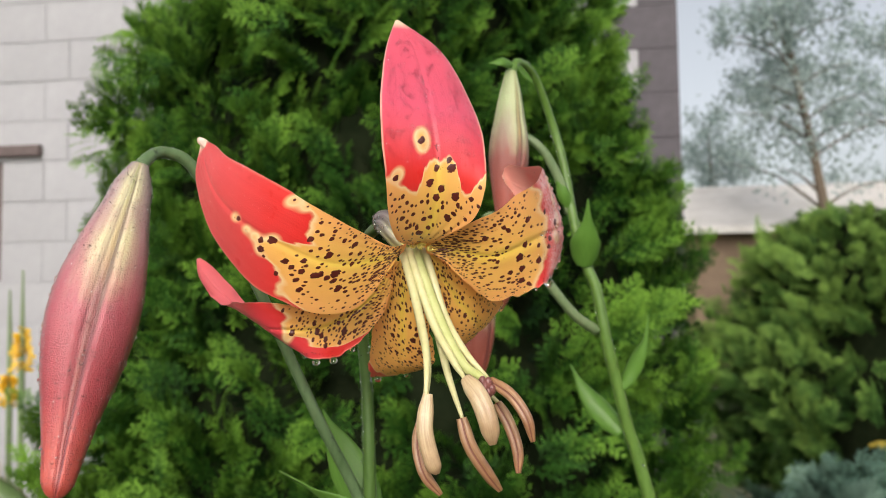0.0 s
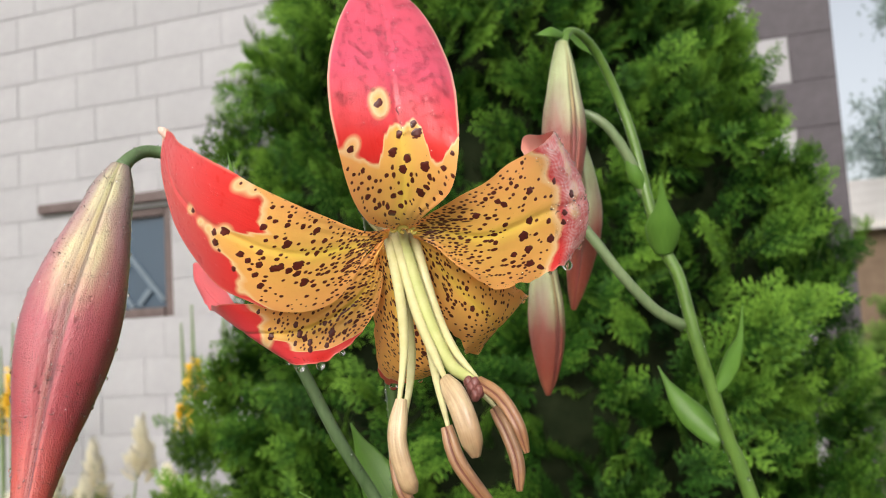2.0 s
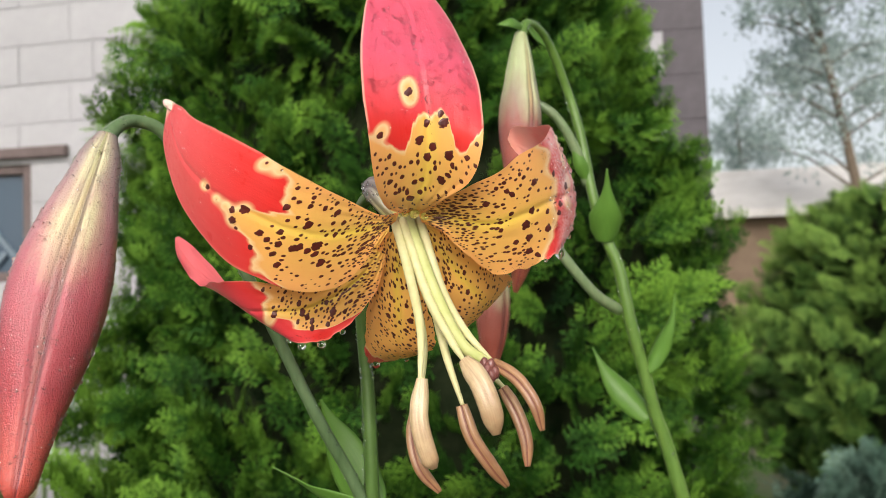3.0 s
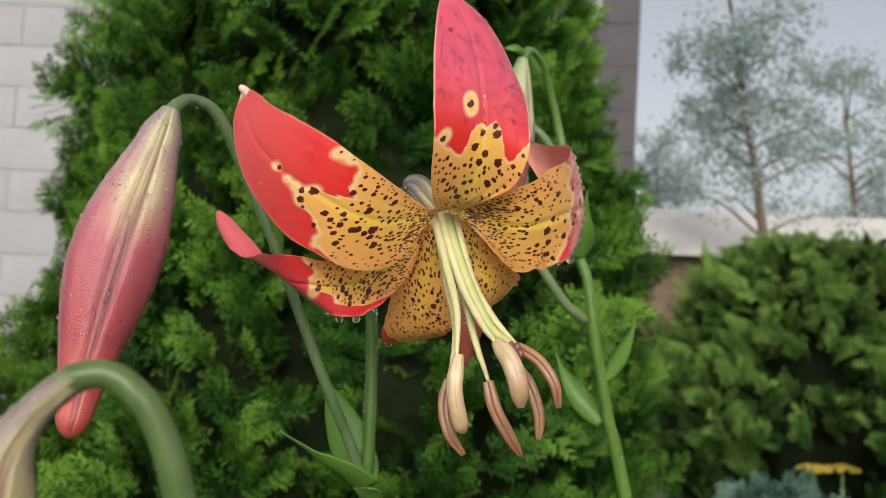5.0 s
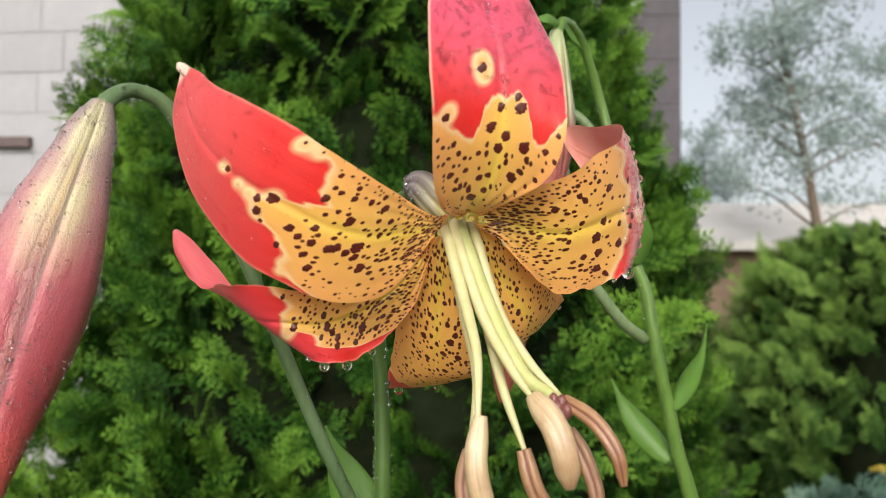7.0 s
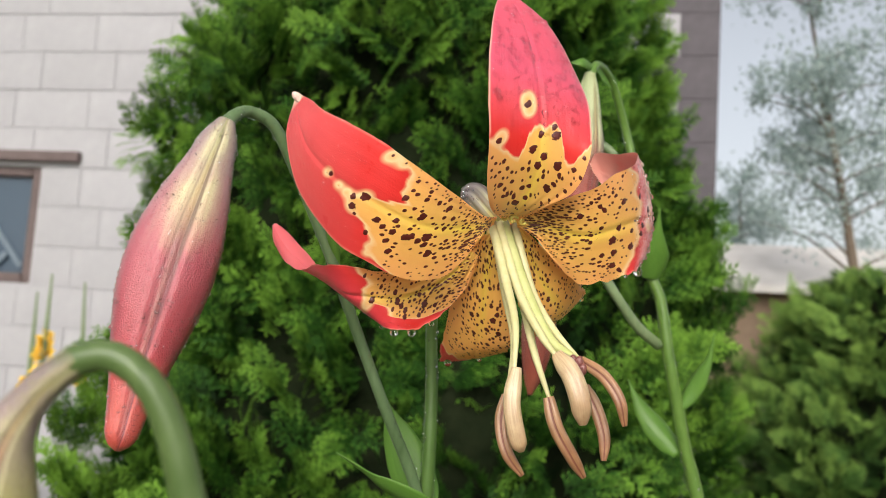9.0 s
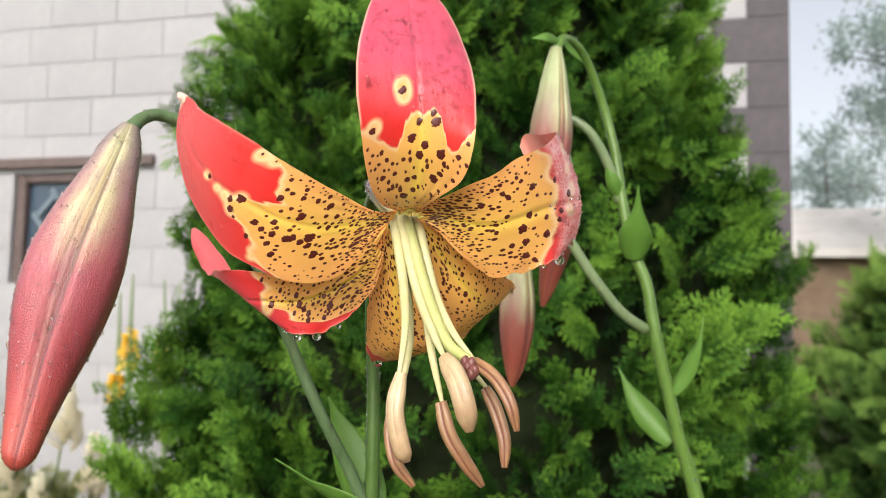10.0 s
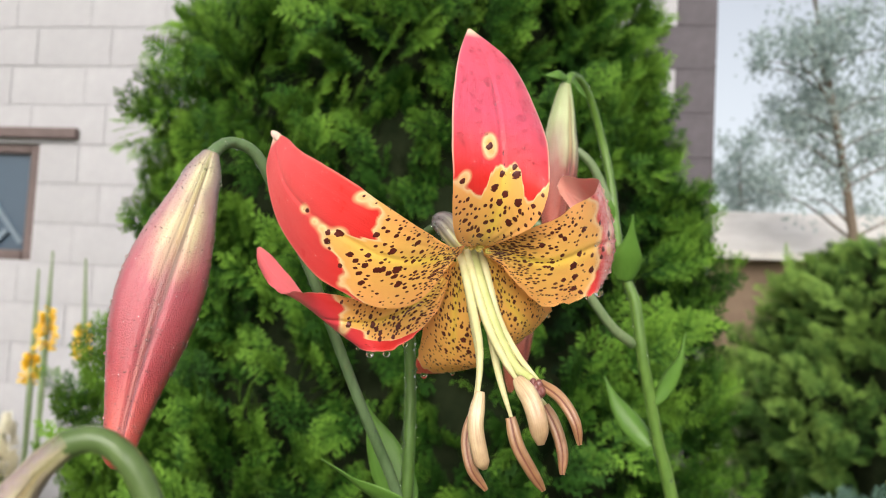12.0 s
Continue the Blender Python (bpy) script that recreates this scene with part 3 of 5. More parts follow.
# small spots: count, greatest distance along the petal, throat streaks
SMALL = {"upper": (64, 0.36), "left": (190, 0.52), "right": (235, 0.56), "low_left": (190, 0.50), "low_mid": (270, 0.74), "low_right": (230, 0.80)}


def petal(name, key, parent, nu, nv, label="", wave=0.35, thick=0.35):
    """A tepal: a lofted, cupped sheet with a front and a back; its pigment and painted sheen are kept per vertex."""
    rng = random.Random(key)
    rows = [r if len(r) == 9 else (*r[:6], 0.0, r[6], 0.0) for r in STATIONS[key]]
    s = spline(rows, nu)
    v = np.linspace(-1, 1, nv)
    ph = rng.uniform(0, 6)
    u = np.linspace(0, 1, nu)
    c, side, cup = s[:, None, :3], s[:, None, 3:6], s[:, None, 6:9]
    vv = v[None, :, None]
    uneven = np.sin(u * 41 + ph) + 0.7 * np.sin(u * 67 + 2 * ph) + 0.5 * np.sin(u * 113)
    ragged = {"right": 0.022, "low_right": 0.022, "low_left": 0.018, "low_mid": 0.02}.get(key, 0.002)
    p = c + side * vv * (1 + ragged * uneven[:, None, None] * vv ** 6 * (vv > (0 if key == "right" else -2))) + cup * (1 - vv ** 2)
    if key == "upper":
        # one rim rolls back
        p = p + np.array((-0.13, 1.0, 0.22)) * 3.0 * np.clip(vv, 0, 1) ** 5 * np.exp(-((u - 0.72) / 0.2) ** 2)[:, None, None]
    du = np.gradient(p, axis=0)
    dv = np.gradient(p, axis=1)
    nrm = unit(np.cross(du, dv))
    if nrm[nu // 3, nv // 2, 1] > 0:
        nrm = -nrm
    # a keel along the middle, long shallow furrows and a faintly wavy rim
    keel = np.exp(-(v / 0.07) ** 2)[None, :, None] * np.sin(math.pi * np.clip(u, 0, 1))[:, None, None]
    furrow = np.cos(v * 21 + ph)[None, :, None] * np.exp(-u * 3.0)[:, None, None]
    rim = np.sin(u * 34 + ph)[:, None, None] * (np.abs(v) ** 6)[None, :, None] * np.sin(math.pi * u)[:, None, None]
    p = p - nrm * (0.28 * keel - 0.10 * furrow) + nrm * wave * rim
    su = np.linalg.norm(np.gradient(p, axis=0), axis=2)
    tu, tv = unit(np.gradient(p, axis=0)), unit(np.gradient(p, axis=1))

    spots = [(a, b, r * (1.15 if key == "right" else 1.02), 1.15) for a, b, r in SPOTS[key]]
    half = np.linalg.norm(s[:, 3:6], axis=1)
    count, reach = SMALL[key]
    tries = 0
    while count and tries < 20000:
        tries += 1
        a = 0.04 + (reach - 0.04) * rng.random() ** (1.9 if key in ("upper", "left", "right") else 1.1)
        b = rng.uniform(-0.96, 0.96)
        # near the throat the spots keep to the veins
        if a < 0.4:
            b = max(-0.96, min(0.96, round(b * 12) / 12 + rng.uniform(-0.018, 0.018)))
        if a > np.interp(b, *zip(*BORDER[key])) - 0.03 or rng.random() > (half[int(a * (nu - 1))] / half.max()) ** 0.8:
            continue
        if key in ("left", "right") and a > 0.22 and rng.random() > 0.3 + 0.7 * max(0.0, b if key == "left" else abs(b) - 0.05):
            continue
        i = int(a * (nu - 1))
        r = 0.15 + 0.26 * (a / reach) ** 0.8 * rng.random() ** 1.3 + 0.09 * rng.random()
        if abs(b) > 0.75:
            r *= 0.75
        r = min(r, half[i] * 0.15)
        q = p[i, int((b + 1) / 2 * (nv - 1))]
        clear = True
        for a2, b2, r2, _ in spots:
            q2 = p[int(a2 * (nu - 1)), int((b2 + 1) / 2 * (nv - 1))]
            if np.dot(q - q2, q - q2) < (1.05 * (r + r2) + 0.10) ** 2:
                clear = False
                break
        if clear:
            spots.append((a, b, r, 1.25 + 2.6 * math.exp(-a * 5)))
            count -= 1
    # fine streaks that radiate from the throat
    low, high, n_streaks = {"upper": (-0.9, 0.9, 14), "left": (0.05, 0.95, 46), "right": (-0.9, 0.95, 60), "low_left": (-0.9, 0.6, 30), "low_mid": (-0.9, 0.9, 30), "low_right": (-0.9, 0.9, 34)}[key]
    for _ in range(n_streaks):
        a = rng.uniform(0.07, 0.27)
        r = min(rng.uniform(0.13, 0.22), half[int(a * (nu - 1))] * 0.09)
        spots.append((a, rng.uniform(low, high), r, rng.uniform(2.2, 4.5)))
    flatp = p.reshape(-1, 3)
    wob = np.sin(flatp[:, 0] * 3.1 + 2 * np.sin(flatp[:, 2] * 2.3)) * np.cos(flatp[:, 2] * 3.7 + np.sin(flatp[:, 0] * 2.9))
    spot = np.full(nu * nv, -1.0)
    step = np.maximum(su[:, nv // 2], 0.02)
    for a, b, r, el in spots:
        i, j = int(a * (nu - 1)), int((b + 1) / 2 * (nv - 1))
        reach_rows = int(r * el * 1.6 / step[i]) + 8
        near = slice(max(0, i - reach_rows) * nv, min(nu, i + reach_rows + 1) * nv)
        d = flatp[near] - p[i, j]
        da, db = d @ tu[i, j], d @ tv[i, j]
        dc = d - da[:, None] * tu[i, j] - db[:, None] * tv[i, j]
        dist = np.sqrt((da / el) ** 2 + db ** 2 + (dc ** 2).sum(1))
        spot[near] = np.maximum(spot[near], np.minimum((r - dist) + 0.24 * r * wob[near], 0.6))
    bv, bu = (np.array(x, float) for x in zip(*BORDER[key]))
    length = su[:, nv // 2].sum()
    at = np.clip(np.searchsorted(bv, v, side="right") - 1, 0, len(bv) - 2)
    part_way = np.clip((v - bv[at]) / (bv[at + 1] - bv[at]), 0, 1)
    edge = bu[at] + (bu[at + 1] - bu[at]) * (3 * part_way ** 2 - 2 * part_way ** 3)
    edge = edge + 0.004 * np.sin(v * 17 + ph)
    red = (u[:, None] - edge[None, :]) * length + 0.12 * wob.reshape(nu, nv)
    red = np.clip(red.ravel(), -3, 3)
    for a, b, r in ISLANDS[key]:
        i, j = int(a * (nu - 1)), int((b + 1) / 2 * (nv - 1))
        d = flatp - p[i, j]
        da, db = d @ tu[i, j], d @ tv[i, j]
        dist = np.sqrt((da / 1.25) ** 2 + db ** 2)
        near = dist - r
        k = np.clip(0.5 + (red - near) / 3.6, 0, 1)
        red = red + (near - red) * k - 1.5 * k * (1 - k)
    red = red * {"right": 0.45, "left": 0.6, "low_left": 0.6, "upper": 0.75}.get(key, 1.0)
    pale = np.clip((u[:, None] - 0.955) / 0.03, 0, 1) * np.ones(nv)[None] + np.clip((np.abs(v)[None] - 0.96) / 0.03, 0, 0.6 if key == "upper" else 0.22) * np.clip((red.reshape(nu, nv) - 0.2), 0, 1)
    blush = np.zeros((nu, nv))
    if key == "right":
        # the rolled rim is paler, in streaks with drop glints painted in, and its tip salmon
        streak = 0.5 + 0.25 * np.sin(v * 13 + 2 * np.sin(v * 7))[None, :] * np.cos(u * 31)[:, None] + 0.35 * np.sin(v[None, :] * 47 + 5 * np.sin(u * 60)[:, None]) * np.cos(u[:, None] * 170 + 4 * np.sin(v * 19)[None, :])
        streak = np.clip(streak, 0, 1)
        blush = np.clip((u[:, None] - 0.54) / 0.04, 0, 1) * (0.1 + 0.8 * streak ** 1.3) + np.clip((u[:, None] - 0.80) / 0.06, 0, 0.7)
    raised = np.clip(spot, 0, 0.4).reshape(nu, nv, 1)
    front = p + nrm * (0.25 * raised)
    taper = (np.sin(math.pi * np.clip(np.abs(v), 0, 1) / 2 + math.pi / 2) * 0.95 + 0.05)[None, :, None]
    rear = p - nrm * thick * taper
    # the reverse is a coarser sheet that meets the face along the rim
    ru, rv = np.unique(np.append(np.arange(0, nu, 3), nu - 1)), np.unique(np.append(np.arange(0, nv, 3), nv - 1))
    pick = (ru[:, None] * nv + rv[None, :]).ravel()
    nn = nu * nv
    verts = mm(np.vstack((front.reshape(-1, 3), rear.reshape(-1, 3)[pick])))
    f1 = grid_faces(nu, nv)
    fn = np.cross(verts[f1[len(f1) // 3, 1]] - verts[f1[len(f1) // 3, 0]], verts[f1[len(f1) // 3, 2]] - verts[f1[len(f1) // 3, 0]])
    k = len(f1) // 3
    want = nrm.reshape(-1, 3)[f1[k, 0]]
    if np.dot(fn, want) < 0:
        f1 = f1[:, ::-1]
    f2 = grid_faces(len(ru), len(rv))
    f2 = (f2 if np.dot(fn, want) < 0 else f2[:, ::-1]) + nn
    uv = np.stack((np.repeat(u, nv), np.tile(v * 0.5 + 0.5, nu)), 1)
    slots = np.concatenate((np.zeros(len(f1)), np.ones(len(f2))))
    values = {"red": red * 0.5 + 0.5, "spot": spot + 0.5, "pale": np.clip(pale, 0, 1).ravel(), "rose": np.full(nn, {"upper": 1.0, "low_left": 0.8}.get(key, 0.0)), "blush": np.clip(blush, 0, 1).ravel()}
    me = mesh_of(name, verts, np.vstack((f1, f2)), [PETAL, PETAL_BACK], slots=slots, uv=np.vstack((uv, uv[pick])),
                 fields={k2: np.append(w, w[pick]) for k2, w in values.items()})
    part(name, me, parent, label)
    return front, nrm


def droplets(name, places, parent=None, label="", category="", segs=14, rings=5):
    """Beads of water: rows of (place, normal, radius, height over radius), joined into one mesh."""
    vs, fs, base = [], [], 0
    ang = np.linspace(0, 2 * math.pi, segs, endpoint=False)
    for q, nm, r, h in places:
        nm = unit(nm)
        a = unit(np.cross(nm, (0.3, 0.9, 0.2) if abs(nm[0]) > 0.8 else (1.0, 0.1, 0.2)))
        b = np.cross(nm, a)
        rows = []
        for k in range(rings):
            th = (math.pi / 2) * k / rings
            rows.append(q + nm * (math.sin(th) * r * h) + math.cos(th) * r * (np.cos(ang)[:, None] * a + np.sin(ang)[:, None] * b))
        vs += rows + [(q + nm * r * h)[None], (q - nm * 0.15 * r)[None]]
        j = np.arange(segs)
        k2 = (j + 1) % segs
        for k in range(rings - 1):
            fs += [np.stack((base + k * segs + j, base + k * segs + k2, base + (k + 1) * segs + k2), 1),
                   np.stack((base + k * segs + j, base + (k + 1) * segs + k2, base + (k + 1) * segs + j), 1)]
        top = base + rings * segs
        fs += [np.stack((base + (rings - 1) * segs + j, base + (rings - 1) * segs + k2, np.full(segs, top)), 1),
               np.stack((base + k2, base + j, np.full(segs, top + 1)), 1)]
        base = top + 2
    me = mesh_of(name, mm(np.vstack(vs)), np.vstack(fs), [WATER])
    ob = part(name, me, parent)
    return tagged(ob, label, category, "", "stuff")


plant = thing("lily_plant", "lily with an open red and yellow spotted flower, rain-wet", "lily", "lily plants", at=(-0.0325, 0.233, 0.0))


def keep(ob, parent):
    """Parents ob without moving it."""
    ob.parent = parent
    ob.matrix_parent_inverse = Matrix.Translation(-parent.location)
    return ob


flower = tube("flower", mm([(-20.3, 16.5, 4.6), (-19.6, 13.2, 5.6), (-17.8, 10.6, 5.2), (-15.4, 9.2, 2.8), (-13.0, 9.0, 0.2), (-11.2, 9.2, -1.8)]),
              [0.0014, 0.0026, 0.0031, 0.0033, 0.0032, 0.0020], DOME, None, "greyish ribbed base of the nodding flower", 40, 18, 0.22)
keep(flower, plant)
surfaces = {}
for key, nu, nv, lab in (("upper", 400, 190, "erect petal, red above and spotted yellow below"), ("left", 430, 230, "spreading petal, red tip and spotted yellow face"),
                         ("right", 400, 220, "spreading spotted petal with a curled red rim"), ("low_left", 360, 180, "lower petal with a recurved pink tip"),
                         ("low_mid", 320, 160, "short yellow petal crowded with dark spots"), ("low_right", 300, 150, "lower petal with a crinkled rim, partly covered")):
    surfaces[key] = petal("petal", key, flower, nu, nv, lab, {"low_right": 0.6, "low_left": 0.4, "right": 0.45}.get(key, 0.08))

FILAMENTS = [
    [(-13.1, 6.4, -1.8), (-8.6, 0.0, -15.3), (-5.2, -8.0, -25.4), (-4.3, -14.0, -35.0)],
    [(-10.2, 8.4, -1.8), (-5.2, 4.0, -18.0), (-1.3, -2.0, -30.8), (2.8, -8.0, -40.5)],
    [(-11.5, 6.4, -1.9), (-5.4, 0.0, -18.0), (0.3, -6.0, -27.4), (3.9, -11.0, -31.6)],
    [(-8.2, 8.4, -1.8), (-2.9, 4.0, -17.4), (2.7, -2.0, -26.0), (8.4, -6.0, -31.8)],
    [(-9.5, 10.4, -2.4), (-4.1, 7.0, -19.4), (1.2, 2.0, -28.5), (10.4, -1.0, -38.0)],
    [(-12.9, 9.4, -2.3), (-8.8, 4.0, -18.0), (-5.5, -4.0, -29.4), (-6.0, -9.0, -40.8)]]
ANTHERS = [
    [(-3.9, -14.0, -34.5), (-4.3, -16.0, -41.6), (-2.9, -16.0, -48.1), (-1.9, -15.0, -51.0)],
    [(2.6, -8.5, -40.2), (4.5, -9.0, -46.2), (7.8, -8.0, -51.8), (10.6, -5.5, -56.3)],
    [(4.1, -12.0, -31.3), (7.3, -15.0, -35.2), (9.2, -16.0, -39.9), (10.0, -15.0, -44.8)],
    [(9.0, -7.0, -32.2), (13.7, -10.0, -35.1), (17.0, -12.0, -39.6), (18.3, -11.5, -44.7)],
    [(9.9, -1.0, -37.8), (12.5, -2.5, -42.1), (14.4, -3.5, -47.6), (14.6, -4.0, -52.8)],
    [(-6.0, -10.0, -40.3), (-6.7, -11.0, -46.0), (-5.1, -12.0, -51.8), (-1.8, -11.0, -56.3)]]
WIDE = [1.75, 1.5, 2.1, 1.3, 1.4, 1.35]
for fil, ant, w in zip(FILAMENTS, ANTHERS, WIDE):
    tube("filament", mm(fil), [0.0011, 0.00105, 0.00085, 0.00042], FILAMENT, flower, "", 30, 12)
    pale = w > 1.6
    v, f, cap, uv = sweep(mm(ant), np.array((0.62, 0.98, 1.02, 1.04, 1.02, 0.92, 0.40) if pale else (0.78, 1.0, 1.02, 1.0, 0.95, 0.8, 0.42)) * w * 0.001, 56, 30, 0.20 if pale else 0.34, 0.85)
    tri = np.vstack((f[:, [0, 1, 2]], f[:, [0, 2, 3]], cap[:, :3]))
    a = uv[tri].mean(1)[:, 1]
    seam = (np.abs(np.cos(a * 2 * math.pi)) > 0.985) & (not pale)
    me = mesh_of("anther", v, tri, [ANTHER_PALE if pale else ANTHER, ANTHER_SEAM], slots=seam.astype(int), uv=uv)
    part("anther", me, flower, "plump pale brown anther" if pale else "slender brown anther with dark seams")
style = tube("style", mm([(-10.7, 7.4, -1.4), (-3.8, 1.0, -18.0), (2.0, -4.0, -28.2), (6.7, -6.5, -31.5), (8.6, -7.6, -32.6)]), [0.0014, 0.0014, 0.0013, 0.0011, 0.001], PISTIL, flower, "yellow-green style", 30, 14)
bm = bmesh.new()
for cx, cy, cz in ((7.3, -8.2, -32.4), (8.0, -8.8, -33.4), (8.6, -8.4, -32.6), (8.7, -9.0, -34.6), (7.7, -8.0, -34.2), (9.4, -8.6, -34.0)):
    bmesh.ops.create_icosphere(bm, subdivisions=3, radius=0.00108, matrix=Matrix.Translation(mm((cx, cy, cz))) @ Matrix.Diagonal((0.85, 0.9, 1.25, 1.0)))
for w in bm.verts:
    w.co += Vector((1, 1, 1)) * 0.0002 * noise.noise(w.co * 1400)
me = bpy.data.meshes.new("stigma")
bm.to_mesh(me)
bm.free()
me.materials.append(STIGMA)
me.polygons.foreach_set("use_smooth", [True] * len(me.polygons))
part("stigma", me, flower, "dark three-lobed stigma")


# the yellow-green floor of the throat, from which the filaments spring
bm = bmesh.new()
bmesh.ops.create_icosphere(bm, subdivisions=4, radius=1.0)
for w in bm.verts:
    k = 1.0 + 0.10 * noise.noise(w.co * 4.0)
    w.co = Vector(mm((-10.2 + 4.6 * k * w.co.x, 10.4 + 1.6 * k * w.co.y, -3.2 + 3.8 * k * w.co.z)))
me = bpy.data.meshes.new("throat")
bm.to_mesh(me)
bm.free()
me.materials.append(THROAT)
me.polygons.foreach_set("use_smooth", [True] * len(me.polygons))
part("throat", me, flower, "yellow-green floor of the throat")
for nx, ny, nz, grow, spin in ((-7.4, 0.8, -1.6, 1.0, 0.0), (-5.4, 1.8, -2.0, 0.8, 1.1), (-9.6, 1.4, -1.3, 0.75, 2.3)):
    a = np.linspace(0.4, 1.5 * math.pi, 14) + spin
    curl = np.stack((0.8 * np.cos(a), 0.4 * np.sin(2 * a), 0.6 * np.sin(a)), 1) * grow
    tube("nectary", mm(np.array((nx, ny, nz)) + curl), np.array((0.3, 0.42, 0.42, 0.3)) * 0.001 * grow, THROAT, flower, "curled yellow gland in the throat", 40, 10)

# the woolly pale nib at the tip of the spreading petal
bm = bmesh.new()
bmesh.ops.create_icosphere(bm, subdivisions=4, radius=1.0)
for w in bm.verts:
    k = 1.0 + 0.16 * noise.noise(w.co * 3.1) + 0.10 * noise.noise(w.co * 7.0)
    w.co = Vector(mm((-57.6 + 1.5 * k * w.co.x - 0.3 * w.co.z, -7.9 + 0.9 * k * w.co.y, 23.2 + 1.25 * k * w.co.z - 0.5 * k * w.co.x)))
me = bpy.data.meshes.new("tip")
bm.to_mesh(me)
bm.free()
me.materials.append(NIB)
me.polygons.foreach_set("use_smooth", [True] * len(me.polygons))
part("tip", me, flower, "woolly cream petal tip")


# ---------------------------------------------------------------- buds, stems and leaves of the lilies
def bud(name, axis, radii, mat, parent, label="", turn=0.0, up=(0, -1, 0), blunt=False):
    """A closed bud: three outer tepals meet in grooves, each with a low ridge."""
    count, segs = 90, 72
    c = spline(mm(axis), count)
    r = spline(np.asarray(radii, float)[:, None], count)[:, 0] * 0.001
    if blunt:
        r = r * np.sqrt(np.clip(1 - (np.clip(np.linspace(0, 1, count) - 0.955, 0, 1) / 0.046) ** 2, 0.01, 1))
    t = unit(np.gradient(c, axis=0))
    s = unit(np.cross(t, np.asarray(up, float)))
    b = np.cross(t, s)
    ang = np.linspace(0, 2 * math.pi, segs, endpoint=False)
    w = np.abs(((ang + turn) * 3 / (2 * math.pi)) % 1.0 - 0.5) * 2
    away = 1 - w
    groove = np.exp(-((away - 0.11) / 0.05) ** 2) + 0.45 * np.exp(-(away / 0.08) ** 2)
    ridge = np.exp(-((w - 0.86) / 0.09) ** 2) * 0.3 + np.exp(-(w / 0.25) ** 2) * 0.35
    shape = 1 - 0.16 * groove + 0.07 * ridge
    ring = c[:, None] + r[:, None, None] * shape[None, :, None] * (np.cos(ang)[None, :, None] * b[:, None] + np.sin(ang)[None, :, None] * s[:, None])
    v = np.vstack((ring.reshape(-1, 3), c[:1], c[-1:]))
    n = count * segs
    f = grid_faces(count, segs, True)
    j = np.arange(segs)
    k = (j + 1) % segs
    e = (count - 1) * segs
    tri = np.vstack((f[:, [0, 1, 2]], f[:, [0, 2, 3]], np.stack((k, j, np.full(segs, n)), 1), np.stack((e + j, e + k, np.full(segs, n + 1)), 1)))
    uv = np.vstack((np.stack((np.repeat(np.linspace(0, 1, count), segs), np.tile(ang / (2 * math.pi), count)), 1), [[0, 0], [1, 0]]))
    fade = np.clip(np.linspace(0, 1, count) * 9, 0, 1)
    seam = np.append(np.tile(np.clip(1.25 * w - 0.25, 0, 1), count), (0, 0))
    line = np.append((fade[:, None] * np.exp(-((away - 0.11) / 0.035) ** 2)[None, :]).ravel(), (0, 0))
    strip = np.append(np.tile(np.clip((0.11 - away) / 0.04, 0, 1), count), (0, 0))
    me = mesh_of(name, v, tri, [mat], uv=uv, fields={"seam": seam, "line": line, "strip": strip})
    ob = part(name, me, None, label)
    nr = unit(ring - c[:, None])
    return keep(ob, parent), (ring * 1000 - ORIGIN), nr


OVATE = ((0, 0.12, 0.35, 0.58, 0.78, 0.90, 1), (0.45, 0.85, 1.0, 0.66, 0.24, 0.11, 0.03))


def leaf(name, mid, width, parent, mat=None, side=(1, 0, 0), cup=0.15, label="", ovate=False):
    """A leaf, lance-shaped or ovate with a drawn-out tip: rows along the midrib, folded a little, with thickness."""
    count, cols = 40, 13
    c = spline(np.asarray(mid, float), count)
    u = np.linspace(0, 1, count)
    half = width * np.sin(math.pi * np.clip(u * 0.86 + 0.10, 0, 1)) ** 0.9 * (1 - u ** 6) + 0.05
    if ovate:
        half = width * np.convolve(np.pad(np.interp(u, *OVATE), 2, mode="edge"), np.ones(5) / 5, "valid")
    t = unit(np.gradient(c, axis=0))
    sd = np.asarray(side, float)[None] - t * (t @ np.asarray(side, float))[:, None]
    sd = unit(sd)
    nm = np.cross(t, sd)
    v = np.linspace(-1, 1, cols)
    p = c[:, None] + sd[:, None] * (half[:, None] * v[None])[..., None] + nm[:, None] * (cup * half[:, None] * (v[None] ** 2) + 0.05 * half[:, None] * np.sin(9 * u)[:, None] * np.abs(v)[None])[..., None]
    rear = p + nm[:, None] * 0.28
    nn = count * cols
    verts = mm(np.vstack((p.reshape(-1, 3), rear.reshape(-1, 3))))
    f = grid_faces(count, cols)
    rim = np.concatenate((np.arange(cols), np.arange(1, count) * cols + cols - 1, (count - 1) * cols + np.arange(cols - 2, -1, -1), np.arange(count - 2, 0, -1) * cols))
    nx = np.roll(rim, -1)
    uv = np.stack((np.repeat(u, cols), np.tile(v * 0.5 + 0.5, count)), 1)
    me = mesh_of(name, verts, np.vstack((f[:, ::-1], f + nn, np.stack((rim, nx, nx + nn, rim + nn), 1))), [mat or LEAF], uv=np.vstack((uv, uv)))
    return keep(part(name, me, None, label), parent)


